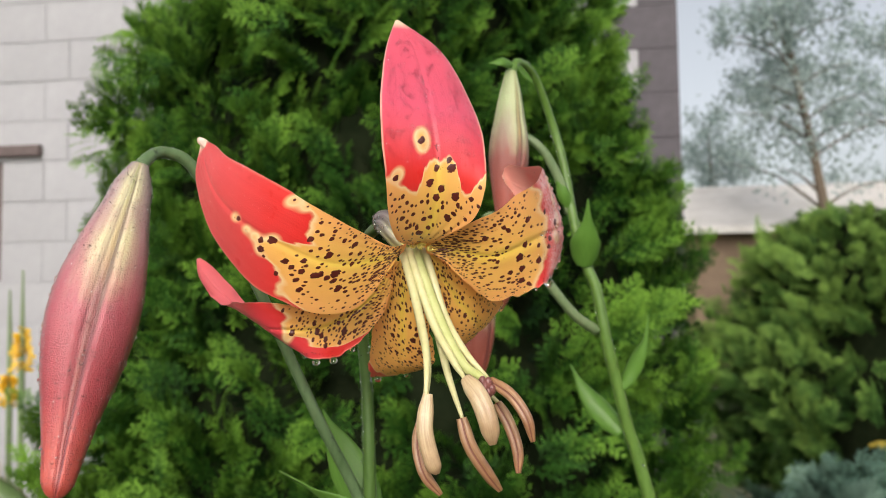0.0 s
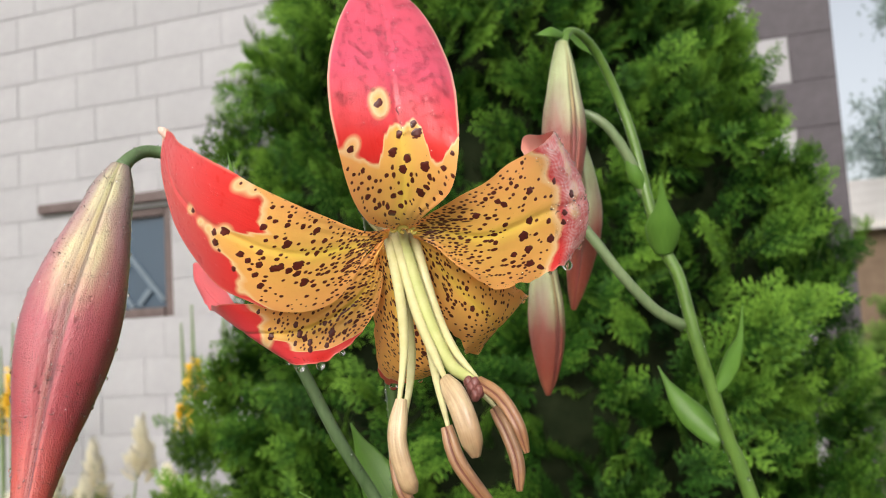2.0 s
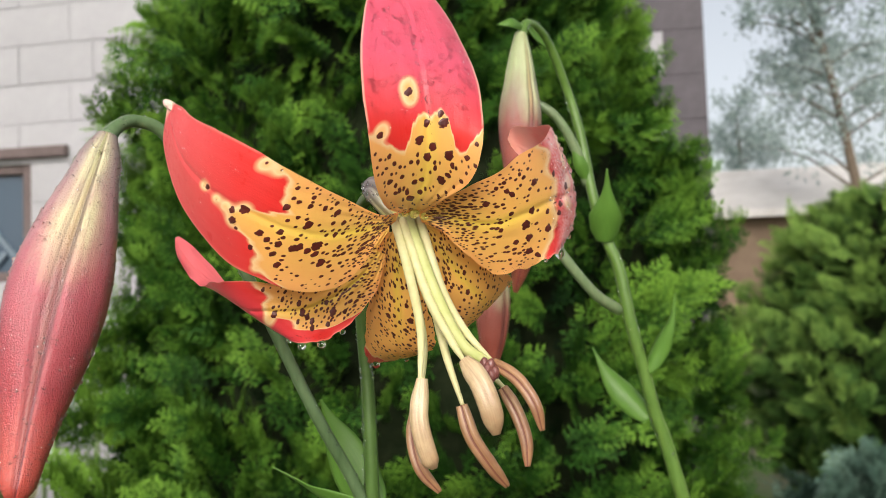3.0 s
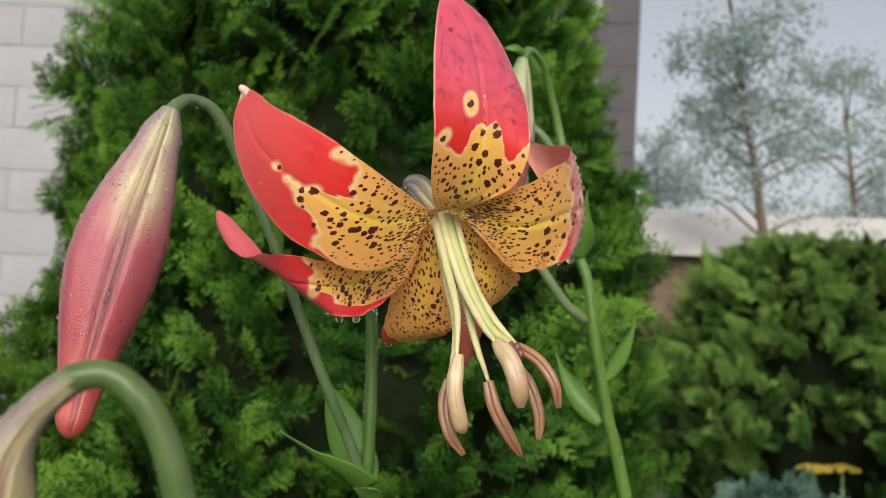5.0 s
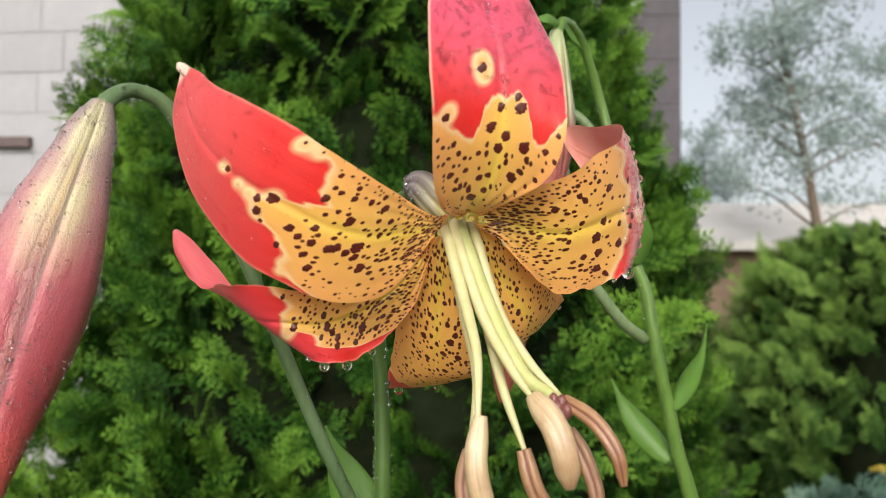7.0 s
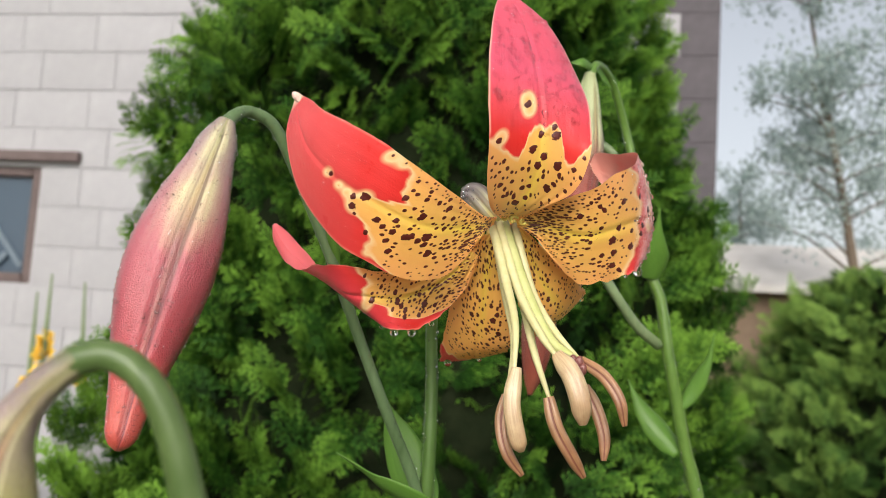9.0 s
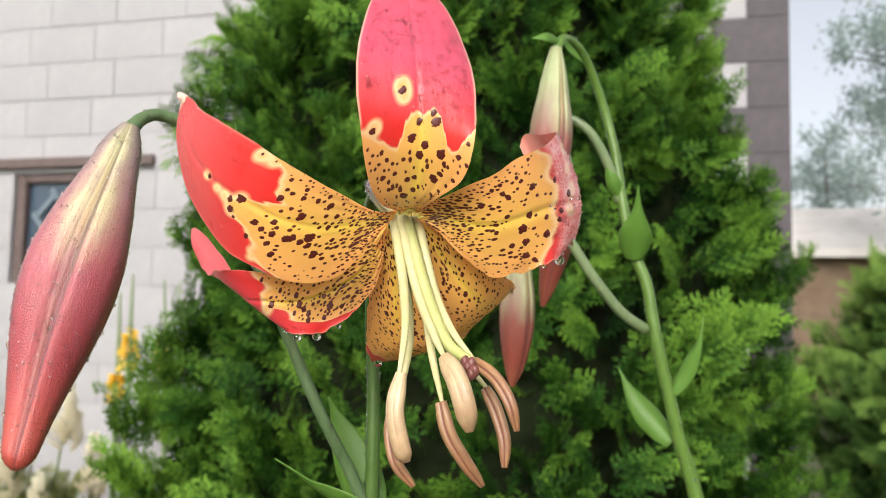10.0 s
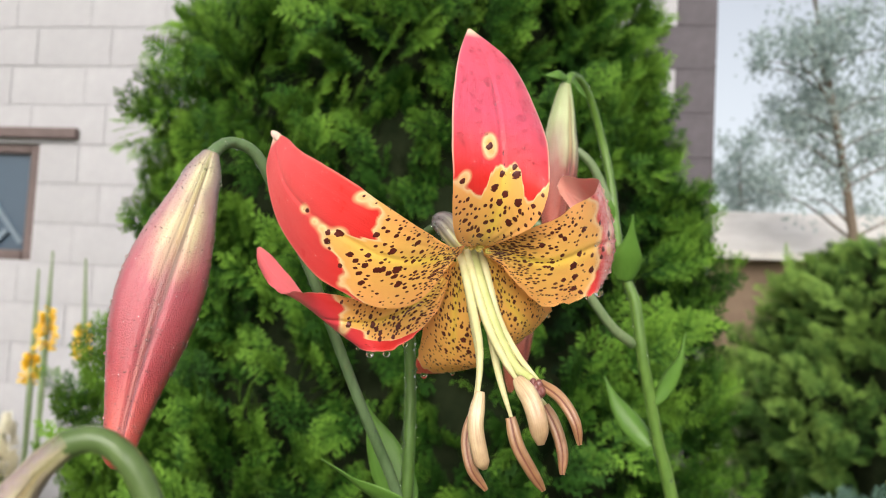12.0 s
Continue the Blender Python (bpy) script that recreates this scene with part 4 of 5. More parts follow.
_, bud_ring, bud_nrm = bud("bud", [(-81.7, 7.8, 21.3), (-84.0, 3.0, 6.0), (-86.8, -3.0, -14.0), (-88.4, -9.0, -35.0), (-88.6, -16.4, -58.0)],
                           [2.3, 4.6, 5.7, 7.3, 9.0, 10.3, 10.6, 9.9, 8.3, 6.3, 4.5, 3.1], BUD_A, plant, "mauve-red nodding bud with yellow-green seams", 0.55, blunt=True)
STALK = [(-81.6, 8.0, 21.1), (-80.3, 10.5, 24.0), (-78.4, 15.0, 25.8), (-73.8, 20.0, 23.4), (-68.7, 26.0, 12.2), (-63.4, 30.0, -0.2), (-58.3, 33.0, -12.2), (-51.2, 37.5, -30.6),
         (-43.5, 41.5, -49.3), (-36.5, 49.5, -67.6), (-32.6, 52.0, -80.1)]
STALK_R = [1.9, 1.6, 1.55, 1.6, 1.55, 1.5, 1.5, 1.5, 1.55, 1.6, 1.7]
keep(tube("stalk", mm(STALK), np.array(STALK_R) * 0.001, STALK_SKIN, None, "arched stalk of the bud", 70, 16), plant)
keep(tube("stem", [(-0.030, 0.245, 0.0), (-0.034, 0.24, 0.45), (-0.0325, 0.2335, 0.86)] + [tuple(x) for x in mm([(-32.5, 52.5, -80.0), (-32.7, 53.0, -58.1), (-33.4, 54.0, -41.7), (-34.5, 54.0, -25.1), (-34.0, 52.0, -10.0), (-31.5, 44.0, -1.0),
          (-27.5, 31.0, 3.0), (-23.0, 20.0, 4.5), (-19.8, 15.0, 4.8)])], [0.0038, 0.0032, 0.0024, 0.0020, 0.0019, 0.0018, 0.0017, 0.0017, 0.0017, 0.0016, 0.0015, 0.0013], STEM, None, "dark green upright stem", 150, 16), plant)
leaf("leaf", [(-32.6, 54.5, -78.0), (-37.4, 57.0, -69.5), (-42.3, 58.5, -60.0), (-45.8, 58.5, -52.5), (-48.2, 58.0, -46.4)], 6.6, plant, None, (1, 0.1, 0.5), 0.3, ovate=True)
leaf("leaf", [(-31.4, 51.5, -81.0), (-31.6, 47.0, -76.5), (-37.0, 44.5, -72.8), (-44.5, 43.5, -69.3), (-50.0, 43.5, -65.8), (-56.9, 43.5, -62.1)], 5.0, plant, None, (0.35, 0.62, -0.7), -0.2, ovate=True)

leaf("leaf", [(-57.5, 34.0, -14.0), (-59.0, 28.0, 0.0), (-60.8, 25.0, 13.0), (-62.3, 23.7, 25.0)], 1.9, plant, None, (1, 0.2, 0.1), 0.4)

second = thing("lily_plant", "lily stem with nodding green and maroon buds, wet with rain", "lily", "lily plants", at=(0.165, 0.37, 0.0))
BUDDED = [(53.5, 156.0, -83.0), (48.4, 154.0, -65.8), (44.5, 152.0, -48.2), (40.5, 150.0, -30.4), (36.9, 150.0, -9.7), (32.8, 150.0, 1.1),
          (28.6, 150.0, 18.1), (25.2, 150.5, 40.1), (20.8, 149.0, 57.7), (15.5, 142.0, 72.5), (11.6, 135.0, 77.3), (8.2, 129.0, 77.3), (6.5, 126.0, 72.6)]
BUDDED_R = [2.6, 2.4, 2.3, 2.2, 2.1, 2.0, 1.9, 1.8, 1.6, 1.5, 1.5, 1.6, 1.8]
keep(tube("stem", [(0.165, 0.37, 0.0), (0.145, 0.36, 0.4), (0.104, 0.347, 0.70), (0.075, 0.340, 0.81)] + [tuple(x) for x in mm(BUDDED)],
          [0.005, 0.0042, 0.0032, 0.0028] + [r * 0.001 for r in BUDDED_R], STEM_B, None, "bright green arching stem", 150, 16), second)
YOUNG = [2.0, 3.6, 4.8, 5.8, 6.9, 7.4, 7.3, 6.6, 5.6, 4.4, 3.0, 1.0]
bud("bud", [(6.2, 125.5, 73.0), (5.3, 124.0, 50.1), (4.5, 123.0, 30.2), (3.4, 122.0, 6.0)], YOUNG, BUD_B, second, "pale green bud turning maroon below", 0.3)
bud("bud", [(5.4, 145.0, 46.0), (6.4, 147.0, 22.4), (3.2, 150.0, 2.2), (-2.0, 156.0, -17.8)], [x * 0.9 for x in YOUNG], BUD_B, second, "maroon bud, its top hidden behind another", 0.9)
bud("bud", [(-7.5, 135.0, 14.0), (-8.4, 138.0, -11.4), (-9.4, 141.0, -32.3), (-11.0, 143.5, -47.6)], [x * 0.86 for x in YOUNG], BUD_B, second, "dull red hanging bud", 0.1)
keep(tube("stalk", mm([(27.1, 151.0, 21.1), (23.5, 147.0, 33.6), (17.4, 144.0, 45.3), (10.5, 143.0, 51.0), (6.5, 144.0, 50.5), (5.4, 145.0, 45.5)]), [0.0019, 0.0019, 0.0017, 0.0016, 0.0016, 0.0018], STEM_PALE, None, "pale short bud stalk", 40, 14), second)
keep(tube("stalk", mm([(36.7, 150.0, -25.9), (28.1, 143.0, -19.5), (18.6, 138.0, -7.2), (10.4, 135.0, 5.6), (3.8, 133.0, 15.0), (-3.0, 133.0, 19.0), (-7.3, 134.5, 14.5)]), [0.0021, 0.0019, 0.0018, 0.0018, 0.0017, 0.0017, 0.0019], STEM_PALE, None, "pale curved bud stalk", 50, 14), second)
leaf("bract", [(32.4, 147.0, -1.0), (33.0, 142.5, 7.0), (33.8, 140.0, 14.0), (34.3, 137.5, 25.0)], 6.2, second, None, (1, 0, 0), 0.5, "ovate pointed bract clasping the stem", True)
leaf("bract", [(27.5, 149.0, 22.0), (25.0, 146.0, 28.0), (22.0, 145.0, 36.0)], 2.6, second, None, (0.8, 0, 0.5), 0.5)
leaf("bract", [(8.0, 127.0, 75.5), (4.0, 120.0, 75.6), (-1.4, 118.0, 74.6)], 1.9, second, None, (0, 0.5, 1), 0.3)
leaf("bract", [(7.6, 126.0, 76.0), (10.4, 131.0, 73.4), (14.6, 136.0, 70.0)], 2.0, second, None, (0, 0.5, 1), 0.3)
leaf("leaf", [(46.0, 154.5, -66.0), (39.8, 157.0, -59.5), (33.9, 159.0, -53.0), (29.6, 160.0, -46.6), (26.2, 161.0, -39.8)], 5.0, second, None, (0.75, 0.35, 0.55), 0.45, "pointed leaf with a pale wet sheen", True)
leaf("leaf", [(45.0, 151.0, -48.5), (48.6, 151.0, -41.6), (52.0, 150.0, -35.5), (54.8, 149.0, -29.5), (56.7, 148.5, -20.0)], 4.0, second, None, (0.75, -0.6, 0.0), 0.55, "", True)

third = thing("lily_plant", "lily stalk bent over with a pale unopened bud", "lily", "lily plants", at=(0.0, 0.10, 0.0))
keep(tube("stem", [(0.0, 0.10, 0.0), (-0.004, 0.095, 0.5)] + [tuple(x) for x in mm([(-16.0, -106.0, -95.0), (-23.4, -112.0, -57.0), (-26.2, -114.0, -46.1), (-27.7, -114.5, -41.4), (-29.9, -115.0, -37.0), (-32.8, -115.5, -34.4), (-35.3, -116.0, -33.8), (-38.0, -116.6, -34.6)])],
          [0.0035, 0.0028, 0.0019, 0.0017, 0.00165, 0.0016, 0.00155, 0.0015, 0.0015, 0.0016], STEM_C, None, "stout green bent stalk", 90, 18), third)
bud("bud", [(-37.3, -116.5, -34.2), (-40.2, -117.5, -37.2), (-43.0, -118.0, -42.0), (-44.8, -118.5, -50.0), (-46.0, -119.0, -62.0), (-46.5, -119.0, -78.0)], [1.5, 1.6, 1.7, 2.0, 2.8, 4.4, 5.8, 6.4, 6.0, 4.5, 1.5], BUD_C, third, "pale yellow-green bud flushed mauve", 0.4)

# ---------------------------------------------------------------- rain beads
def beads(key, count, lo, hi, umin, umax, vmin, vmax, seed, height=0.55):
    front, nrm = surfaces[key]
    rng = random.Random(seed)
    nu, nv = front.shape[:2]
    out = []
    for _ in range(count):
        i = int(rng.uniform(umin, umax) * (nu - 1))
        j = int((rng.uniform(vmin, vmax) * 0.5 + 0.5) * (nv - 1))
        r = lo + (hi - lo) * rng.random() ** 2.4
        if any(np.dot(front[i, j] - q, front[i, j] - q) < (r + w) ** 2 for q, _, w, _ in out):
            continue
        out.append((front[i, j], nrm[i, j], r, height * rng.uniform(0.8, 1.2)))
    return out


droplets("rain_drops", beads("upper", 150, 0.42, 0.90, 0.54, 0.90, -0.88, 0.88, 1, 1.1) + beads("upper", 460, 0.22, 0.46, 0.47, 0.80, -0.94, 0.94, 11, 1.15) + beads("upper", 120, 0.12, 0.24, 0.7, 0.93, -0.92, 0.92, 12, 0.9) + beads("upper", 12, 0.12, 0.25, 0.15, 0.45, -0.9, 0.9, 2), None,
         "clear raindrops beaded on the erect red petal", "raindrops")
droplets("rain_drops", beads("left", 300, 0.14, 0.44, 0.58, 0.96, -0.95, 0.85, 3, 0.8) + beads("left", 40, 0.10, 0.24, 0.3, 0.9, -1, -0.9, 4) + beads("left", 110, 0.12, 0.32, 0.66, 0.97, -1, -0.93, 24, 0.9), None,
         "fine raindrops on the spreading red petal", "raindrops")
droplets("rain_drops", beads("right", 620, 0.2, 0.85, 0.52, 0.86, -0.97, 0.97, 5, 0.9) + beads("right", 40, 0.10, 0.25, 0.3, 0.55, -0.95, 0.95, 6), None,
         "raindrops crowded on the curled petal rim", "raindrops")
droplets("rain_drops", beads("right", 45, 0.10, 0.28, 0.3, 0.62, 0.93, 1.0, 14, 0.8) + beads("low_right", 50, 0.12, 0.38, 0.45, 0.75, 0.85, 1.0, 15, 0.8) + beads("low_left", 40, 0.12, 0.4, 0.4, 0.7, 0.8, 1.0, 7) + beads("low_mid", 30, 0.12, 0.35, 0.6, 0.72, -1, 1, 8), None,
         "raindrops along the lower petal rims", "raindrops")
_rng = random.Random(12)
_pl = []
for _ in range(1500):
    i, j = int(_rng.uniform(0.04, 0.98) * 89), _rng.randrange(72)
    _pl.append((bud_ring[i, j], bud_nrm[i, j], 0.12 + 0.22 * _rng.random() ** 2, 1.0))
for _ in range(320):
    i, j = int(_rng.uniform(0.06, 0.95) * 89), _rng.randrange(72)
    _pl.append((bud_ring[i, j], bud_nrm[i, j], 0.26 + 0.36 * _rng.random() ** 2, 0.9))
droplets("rain_drops", _pl, None, "fine raindrops beaded all over the red bud", "raindrops", 9, 3)


def along_stem(points, radii, count, seed, lo=0.12, hi=0.42):
    """Places for small drops on a stem's skin, more of them below."""
    rng = random.Random(seed)
    c = spline(points, 200)
    rad = spline(np.asarray(radii, float)[:, None], 200)[:, 0]
    t = unit(np.gradient(c, axis=0))
    out = []
    for _ in range(count):
        i = rng.randrange(4, 196)
        d = np.array([rng.choice((-1, -1, 1)) * rng.uniform(0.5, 1.0), -abs(rng.gauss(0, 0.45)), rng.gauss(0, 0.6)])
        d = unit(d - t[i] * np.dot(d, t[i]))
        out.append((c[i] + d * rad[i], d, lo + (hi - lo) * rng.random() ** 3, rng.uniform(0.8, 1.1)))
    return out


droplets("rain_drops", along_stem([(-20.3, 16.5, 4.6), (-19.6, 13.2, 5.6), (-17.8, 10.6, 5.2), (-15.4, 9.2, 2.8)], [1.4, 2.6, 3.1, 3.3], 60, 64, 0.15, 0.5) + along_stem(STALK, STALK_R, 170, 61, 0.12, 0.5)
         + along_stem([(-32.5, 52.5, -80.0), (-32.7, 53.0, -58.1), (-33.4, 54.0, -41.7), (-34.5, 54.0, -25.1)], [2.0, 1.9, 1.8, 1.7], 90, 62, 0.16, 0.62), None,
         "small raindrops clinging to the green stems", "raindrops", 9, 3)
droplets("rain_drops", along_stem(BUDDED, BUDDED_R, 130, 63, 0.2, 0.65), None,
         "small raindrops clinging to the budded stem", "raindrops", 9, 3)


def hanging(place, r, stretch):
    """A drop that hangs from a rim."""
    bm = bmesh.new()
    bmesh.ops.create_uvsphere(bm, u_segments=18, v_segments=12, radius=1.0)
    for w in bm.verts:
        k = 1.0 - 0.35 * max(0.0, w.co.z) ** 1.5
        w.co = Vector((w.co.x * r * k, w.co.y * r * k, w.co.z * r * stretch))
    m = bpy.data.meshes.new("hanging_drop")
    bm.to_mesh(m)
    bm.free()
    m.materials.append(WATER)
    m.polygons.foreach_set("use_smooth", [True] * len(m.polygons))
    ob = new("hanging_drop", m)
    ob.location = Vector(mm(place))
    tagged(ob, "clear raindrop hanging from a petal rim", "raindrop", "hanging drops")


for key, a, b, r in (("low_left", 0.52, 1.0, 0.95), ("low_left", 0.44, 1.0, 1.0), ("low_mid", 0.70, -0.75, 1.0), ("right", 0.60, 1.0, 1.15), ("low_left", 0.34, 1.0, 0.7), ("low_right", 0.62, 0.9, 0.6), ("low_right", 0.55, -0.95, 0.5), ("right", 0.50, 1.0, 0.45), ("low_left", 0.58, 1.0, 0.5), ("low_mid", 0.72, 0.2, 0.55)):
    fr = surfaces[key][0]
    q = fr[int(a * (fr.shape[0] - 1)), int((b + 1) / 2 * (fr.shape[1] - 1))]
    hanging(q + np.array((0, 0, -0.55 * r)), r * 0.001, 1.05)


# ---------------------------------------------------------------- conifers
def spray(seed, sides=15, subs=4, width=0.030):
    """A flat fan of scale leaves, one unit long, along x: kites as (verts, tone)."""
    rng = random.Random(seed)
    kites = []

    def kite(o, d, l, w, t0, t1):
        s = np.array((-d[1], d[0], 0.0))
        a = o
        kites.append((np.array((a, a + d * l * 0.45 + s * w, a + d * l, a + d * l * 0.45 - s * w)), (t0, (t0 + t1) / 2, t1, (t0 + t1) / 2)))

    kite(np.zeros(3), np.array((1.0, 0, 0)), 1.0, width * 0.7, 0.1, 0.75)
    for k in range(sides):
        s = 0.10 + 0.85 * k / sides
        sg = 1 if k % 2 else -1
        a = sg * radians(rng.uniform(38, 55))
        l = (0.50 * (1 - s) ** 0.75 + 0.09) * rng.uniform(0.8, 1.15)
        d = np.array((math.cos(a), math.sin(a), rng.uniform(-0.12, 0.12)))
        o = np.array((s, 0, 0.0))
        kite(o, d, l, width * 0.8, 0.2 + 0.2 * s, 0.8)
        for q in range(subs):
            f = 0.22 + 0.68 * q / subs
            b = a + (1 if q % 2 else -1) * radians(rng.uniform(32, 48))
            kite(o + d * l * f, np.array((math.cos(b), math.sin(b), rng.uniform(-0.15, 0.15))), l * 0.42 * (1.1 - f), width * 0.72, 0.35 + 0.2 * f, 0.95)
    v = np.array([k[0] for k in kites])
    v[..., 2] += -0.22 * v[..., 0] ** 2 - 0.35 * v[..., 1] ** 2
    return v.reshape(-1, 3), np.array([k[1] for k in kites]).ravel()


def crown(name, placed, kinds, mat, parent, label=""):
    """Joins many sprays, each placed by (origin, axis, normal, length, tone)."""
    verts, tones = [], []
    for n, (o, ax, nm, length, tone) in enumerate(placed):
        v, t = kinds[n % len(kinds)]
        ax = ax / np.linalg.norm(ax)
        y = np.cross(nm, ax)
        y /= max(np.linalg.norm(y), 1e-6)
        z = np.cross(ax, y)
        verts.append(o + (v[:, :1] * ax + v[:, 1:2] * y + v[:, 2:] * z) * length)
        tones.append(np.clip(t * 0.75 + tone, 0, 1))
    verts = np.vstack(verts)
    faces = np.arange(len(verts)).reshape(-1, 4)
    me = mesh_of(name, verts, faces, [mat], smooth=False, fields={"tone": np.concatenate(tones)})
    return keep(part(name, me, None, label), parent)


def conifer(base, height, outline, count, length, mat, parent, seed, zmin=0.0, spray_width=0.03, sides=13, subs=3, top_light=0.0, fill=0, clump=0.11, gap=None):
    """Branchlets over a crown whose radius is outline(z / height, bearing): each a plate of flat sprays, bright at its
    outer end; sprays behind are toned dark, shade put into their colour. Most stand on the side that shows. gap(x, y,
    z): true where the crown is hollow."""
    rng = random.Random(seed)
    kinds = [spray(seed + k, sides, subs, spray_width) for k in range(6)]
    placed = []
    up = np.array((0, 0, 1.0))

    def spot():
        h = zmin + (1 - zmin) * rng.random() ** 1.1
        th = rng.uniform(math.pi * 1.0, math.pi * 2.0) if rng.random() < 0.88 else rng.uniform(0, 2 * math.pi)
        d = np.array((math.cos(th), math.sin(th), 0.0))
        big = noise.noise(Vector((d[0] * 2.2, d[1] * 2.2, h * height * 5.0 + seed)))
        small = noise.noise(Vector((d[0] * 6, d[1] * 6, h * height * 13.0 + seed)))
        return h, th, d, big, small

    for _ in range(fill):
        h, th, d, big, small = spot()
        r = outline(h, th) * (0.80 + 0.16 * big + 0.10 * small - 0.20 * rng.random())
        o = np.array(base, float) + d * r + up * h * height
        if gap and gap(*o):
            continue
        ax = d * rng.uniform(0.3, 0.9) + up * rng.uniform(-0.1, 0.9) + np.array((-d[1], d[0], 0)) * rng.uniform(-0.8, 0.8)
        nm = np.array([rng.uniform(-0.7, 0.7) for _ in range(3)]) + d * rng.uniform(0, 1)
        # fill sprays get the darkest tones, standing in for deep shade
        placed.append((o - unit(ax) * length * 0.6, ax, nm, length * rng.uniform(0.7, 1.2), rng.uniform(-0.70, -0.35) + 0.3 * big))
    for _ in range(count):
        h, th, d, big, small = spot()
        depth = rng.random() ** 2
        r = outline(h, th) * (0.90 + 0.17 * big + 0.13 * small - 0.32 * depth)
        o = np.array(base, float) + d * r + up * h * height
        if r < 0.01 or (gap and gap(*o)):
            continue
        tang = np.array((-d[1], d[0], 0.0))
        ax = unit(d * rng.uniform(0.35, 0.9) + up * rng.uniform(-0.05, 0.95) + tang * rng.uniform(-0.75, 0.75))
        nm = unit(tang * rng.choice((-1, 1)) * rng.uniform(0.1, 1.0) + d * rng.uniform(0.1, 1.0) + up * rng.uniform(-0.2, 0.6))
        side = unit(np.cross(nm, ax))
        # deep and recessed branchlets are toned darker to paint the shade there
        tone = 0.40 * (1 - depth) + rng.uniform(-0.18, 0.16) + 0.34 * big - 0.20 + top_light * (h - 0.5)
        size = clump * rng.uniform(0.65, 1.25)
        o = o - ax * size * 0.8
        n = rng.randrange(7, 12)
        for k in range(n):
            f = 0.12 + 0.80 * k / (n - 1)
            sg = (1 if k % 2 else -1) if k < n - 1 else 0
            a2 = ax + side * sg * rng.uniform(0.5, 0.95) * (1.1 - 0.5 * f) + nm * rng.uniform(-0.22, 0.22)
            placed.append((o + ax * size * f, a2, nm + side * rng.uniform(-0.25, 0.25), length * rng.uniform(0.75, 1.1) * (1.15 - 0.35 * f), tone + 0.26 * (f - 0.5) + rng.uniform(-0.12, 0.12)))
    return crown("crown", placed, kinds, mat, parent)


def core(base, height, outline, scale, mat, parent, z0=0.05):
    """A shell for the dense dead inside of a conifer, painted near black as the shade between the sprays."""
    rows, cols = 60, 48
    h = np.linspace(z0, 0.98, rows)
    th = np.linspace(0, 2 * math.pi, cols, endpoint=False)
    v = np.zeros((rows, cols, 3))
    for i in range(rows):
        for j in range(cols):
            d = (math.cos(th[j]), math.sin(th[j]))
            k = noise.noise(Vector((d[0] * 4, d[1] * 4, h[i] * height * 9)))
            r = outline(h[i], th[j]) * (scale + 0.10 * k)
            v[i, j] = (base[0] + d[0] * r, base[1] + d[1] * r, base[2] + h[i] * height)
    me = mesh_of("shaded_inner_twigs", v.reshape(-1, 3), grid_faces(rows, cols, True), [mat])
    return keep(tagged(part("shaded_twig_mass", me, None, "dead inner twigs as a shell, painted near black for shade"), kind="stuff"), parent)


# inner tones are near black: shade between sprays is put into the colour
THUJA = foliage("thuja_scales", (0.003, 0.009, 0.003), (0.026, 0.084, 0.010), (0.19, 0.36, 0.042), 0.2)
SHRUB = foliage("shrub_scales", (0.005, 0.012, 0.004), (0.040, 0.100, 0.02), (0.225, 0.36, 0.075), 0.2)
BLUE = foliage("blue_green_leaf", (0.025, 0.05, 0.038), (0.09, 0.16, 0.12), (0.20, 0.30, 0.23))
# near black instead of twig brown: gap shade put into the colour
SHADED_TWIGS = plain("shaded_dead_twigs", (0.006, 0.010, 0.004), (0.014, 0.018, 0.008), 0.9, 60, 0.01, 0.03)
BARK = plain("bark", (0.10, 0.07, 0.05), (0.18, 0.14, 0.10), 0.9, 60, 0.01)

thuja = thing("thuja_tree", "dense green conical thuja with flat scaly sprays", "conifer", at=(-0.205, 1.10, 0.0))


def thuja_outline(h, th):
    swell = 0.035 / (1 + math.exp((h - 0.515) / 0.018)) * min(1.0, max(-0.6, (h - 0.36) / 0.10)) - 0.018 * math.exp(-((h - 0.60) / 0.06) ** 2)
    return 0.565 * (1 - h) ** 0.62 * min(1.0, 0.75 + h * 2.0) + swell * max(0.0, math.cos(th))


tube("trunk", [(0, 0, 0), (0.01, 0, 0.8), (0, 0.01, 2.1)], [0.05, 0.035, 0.01], BARK, thuja, "", 24, 12)
core((-0.205, 1.10, 0.05), 2.15, thuja_outline, 0.75, SHADED_TWIGS, thuja)
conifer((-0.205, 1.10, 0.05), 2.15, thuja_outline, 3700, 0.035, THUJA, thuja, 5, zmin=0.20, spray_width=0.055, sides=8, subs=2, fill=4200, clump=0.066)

shrub = thing("juniper_bush", "rounded green conifer bush with a dark hollow inside", "shrub", at=(0.84, 2.35, 0.0))


def shrub_outline(h, th):
    """Broad above, drawn in below, where bare twigs show."""
    lean = 1.0 - 0.22 * max(0.0, -math.cos(th)) * max(0.0, h - 0.55) / 0.45
    return 0.60 * math.sqrt(max(0.0, 1 - ((h - 0.58) / 0.56) ** 2)) * min(1.0, 0.50 + 0.85 * h) * lean


def shrub_gap(x, y, z):
    """The dark hollows in the side of the bush."""
    return ((x - 0.66) / 0.09) ** 2 + ((z - 0.88) / 0.045) ** 2 < 1 and y < 2.2 or ((x - 0.70) / 0.12) ** 2 + ((z - 0.66) / 0.09) ** 2 < 1 and y < 2.2


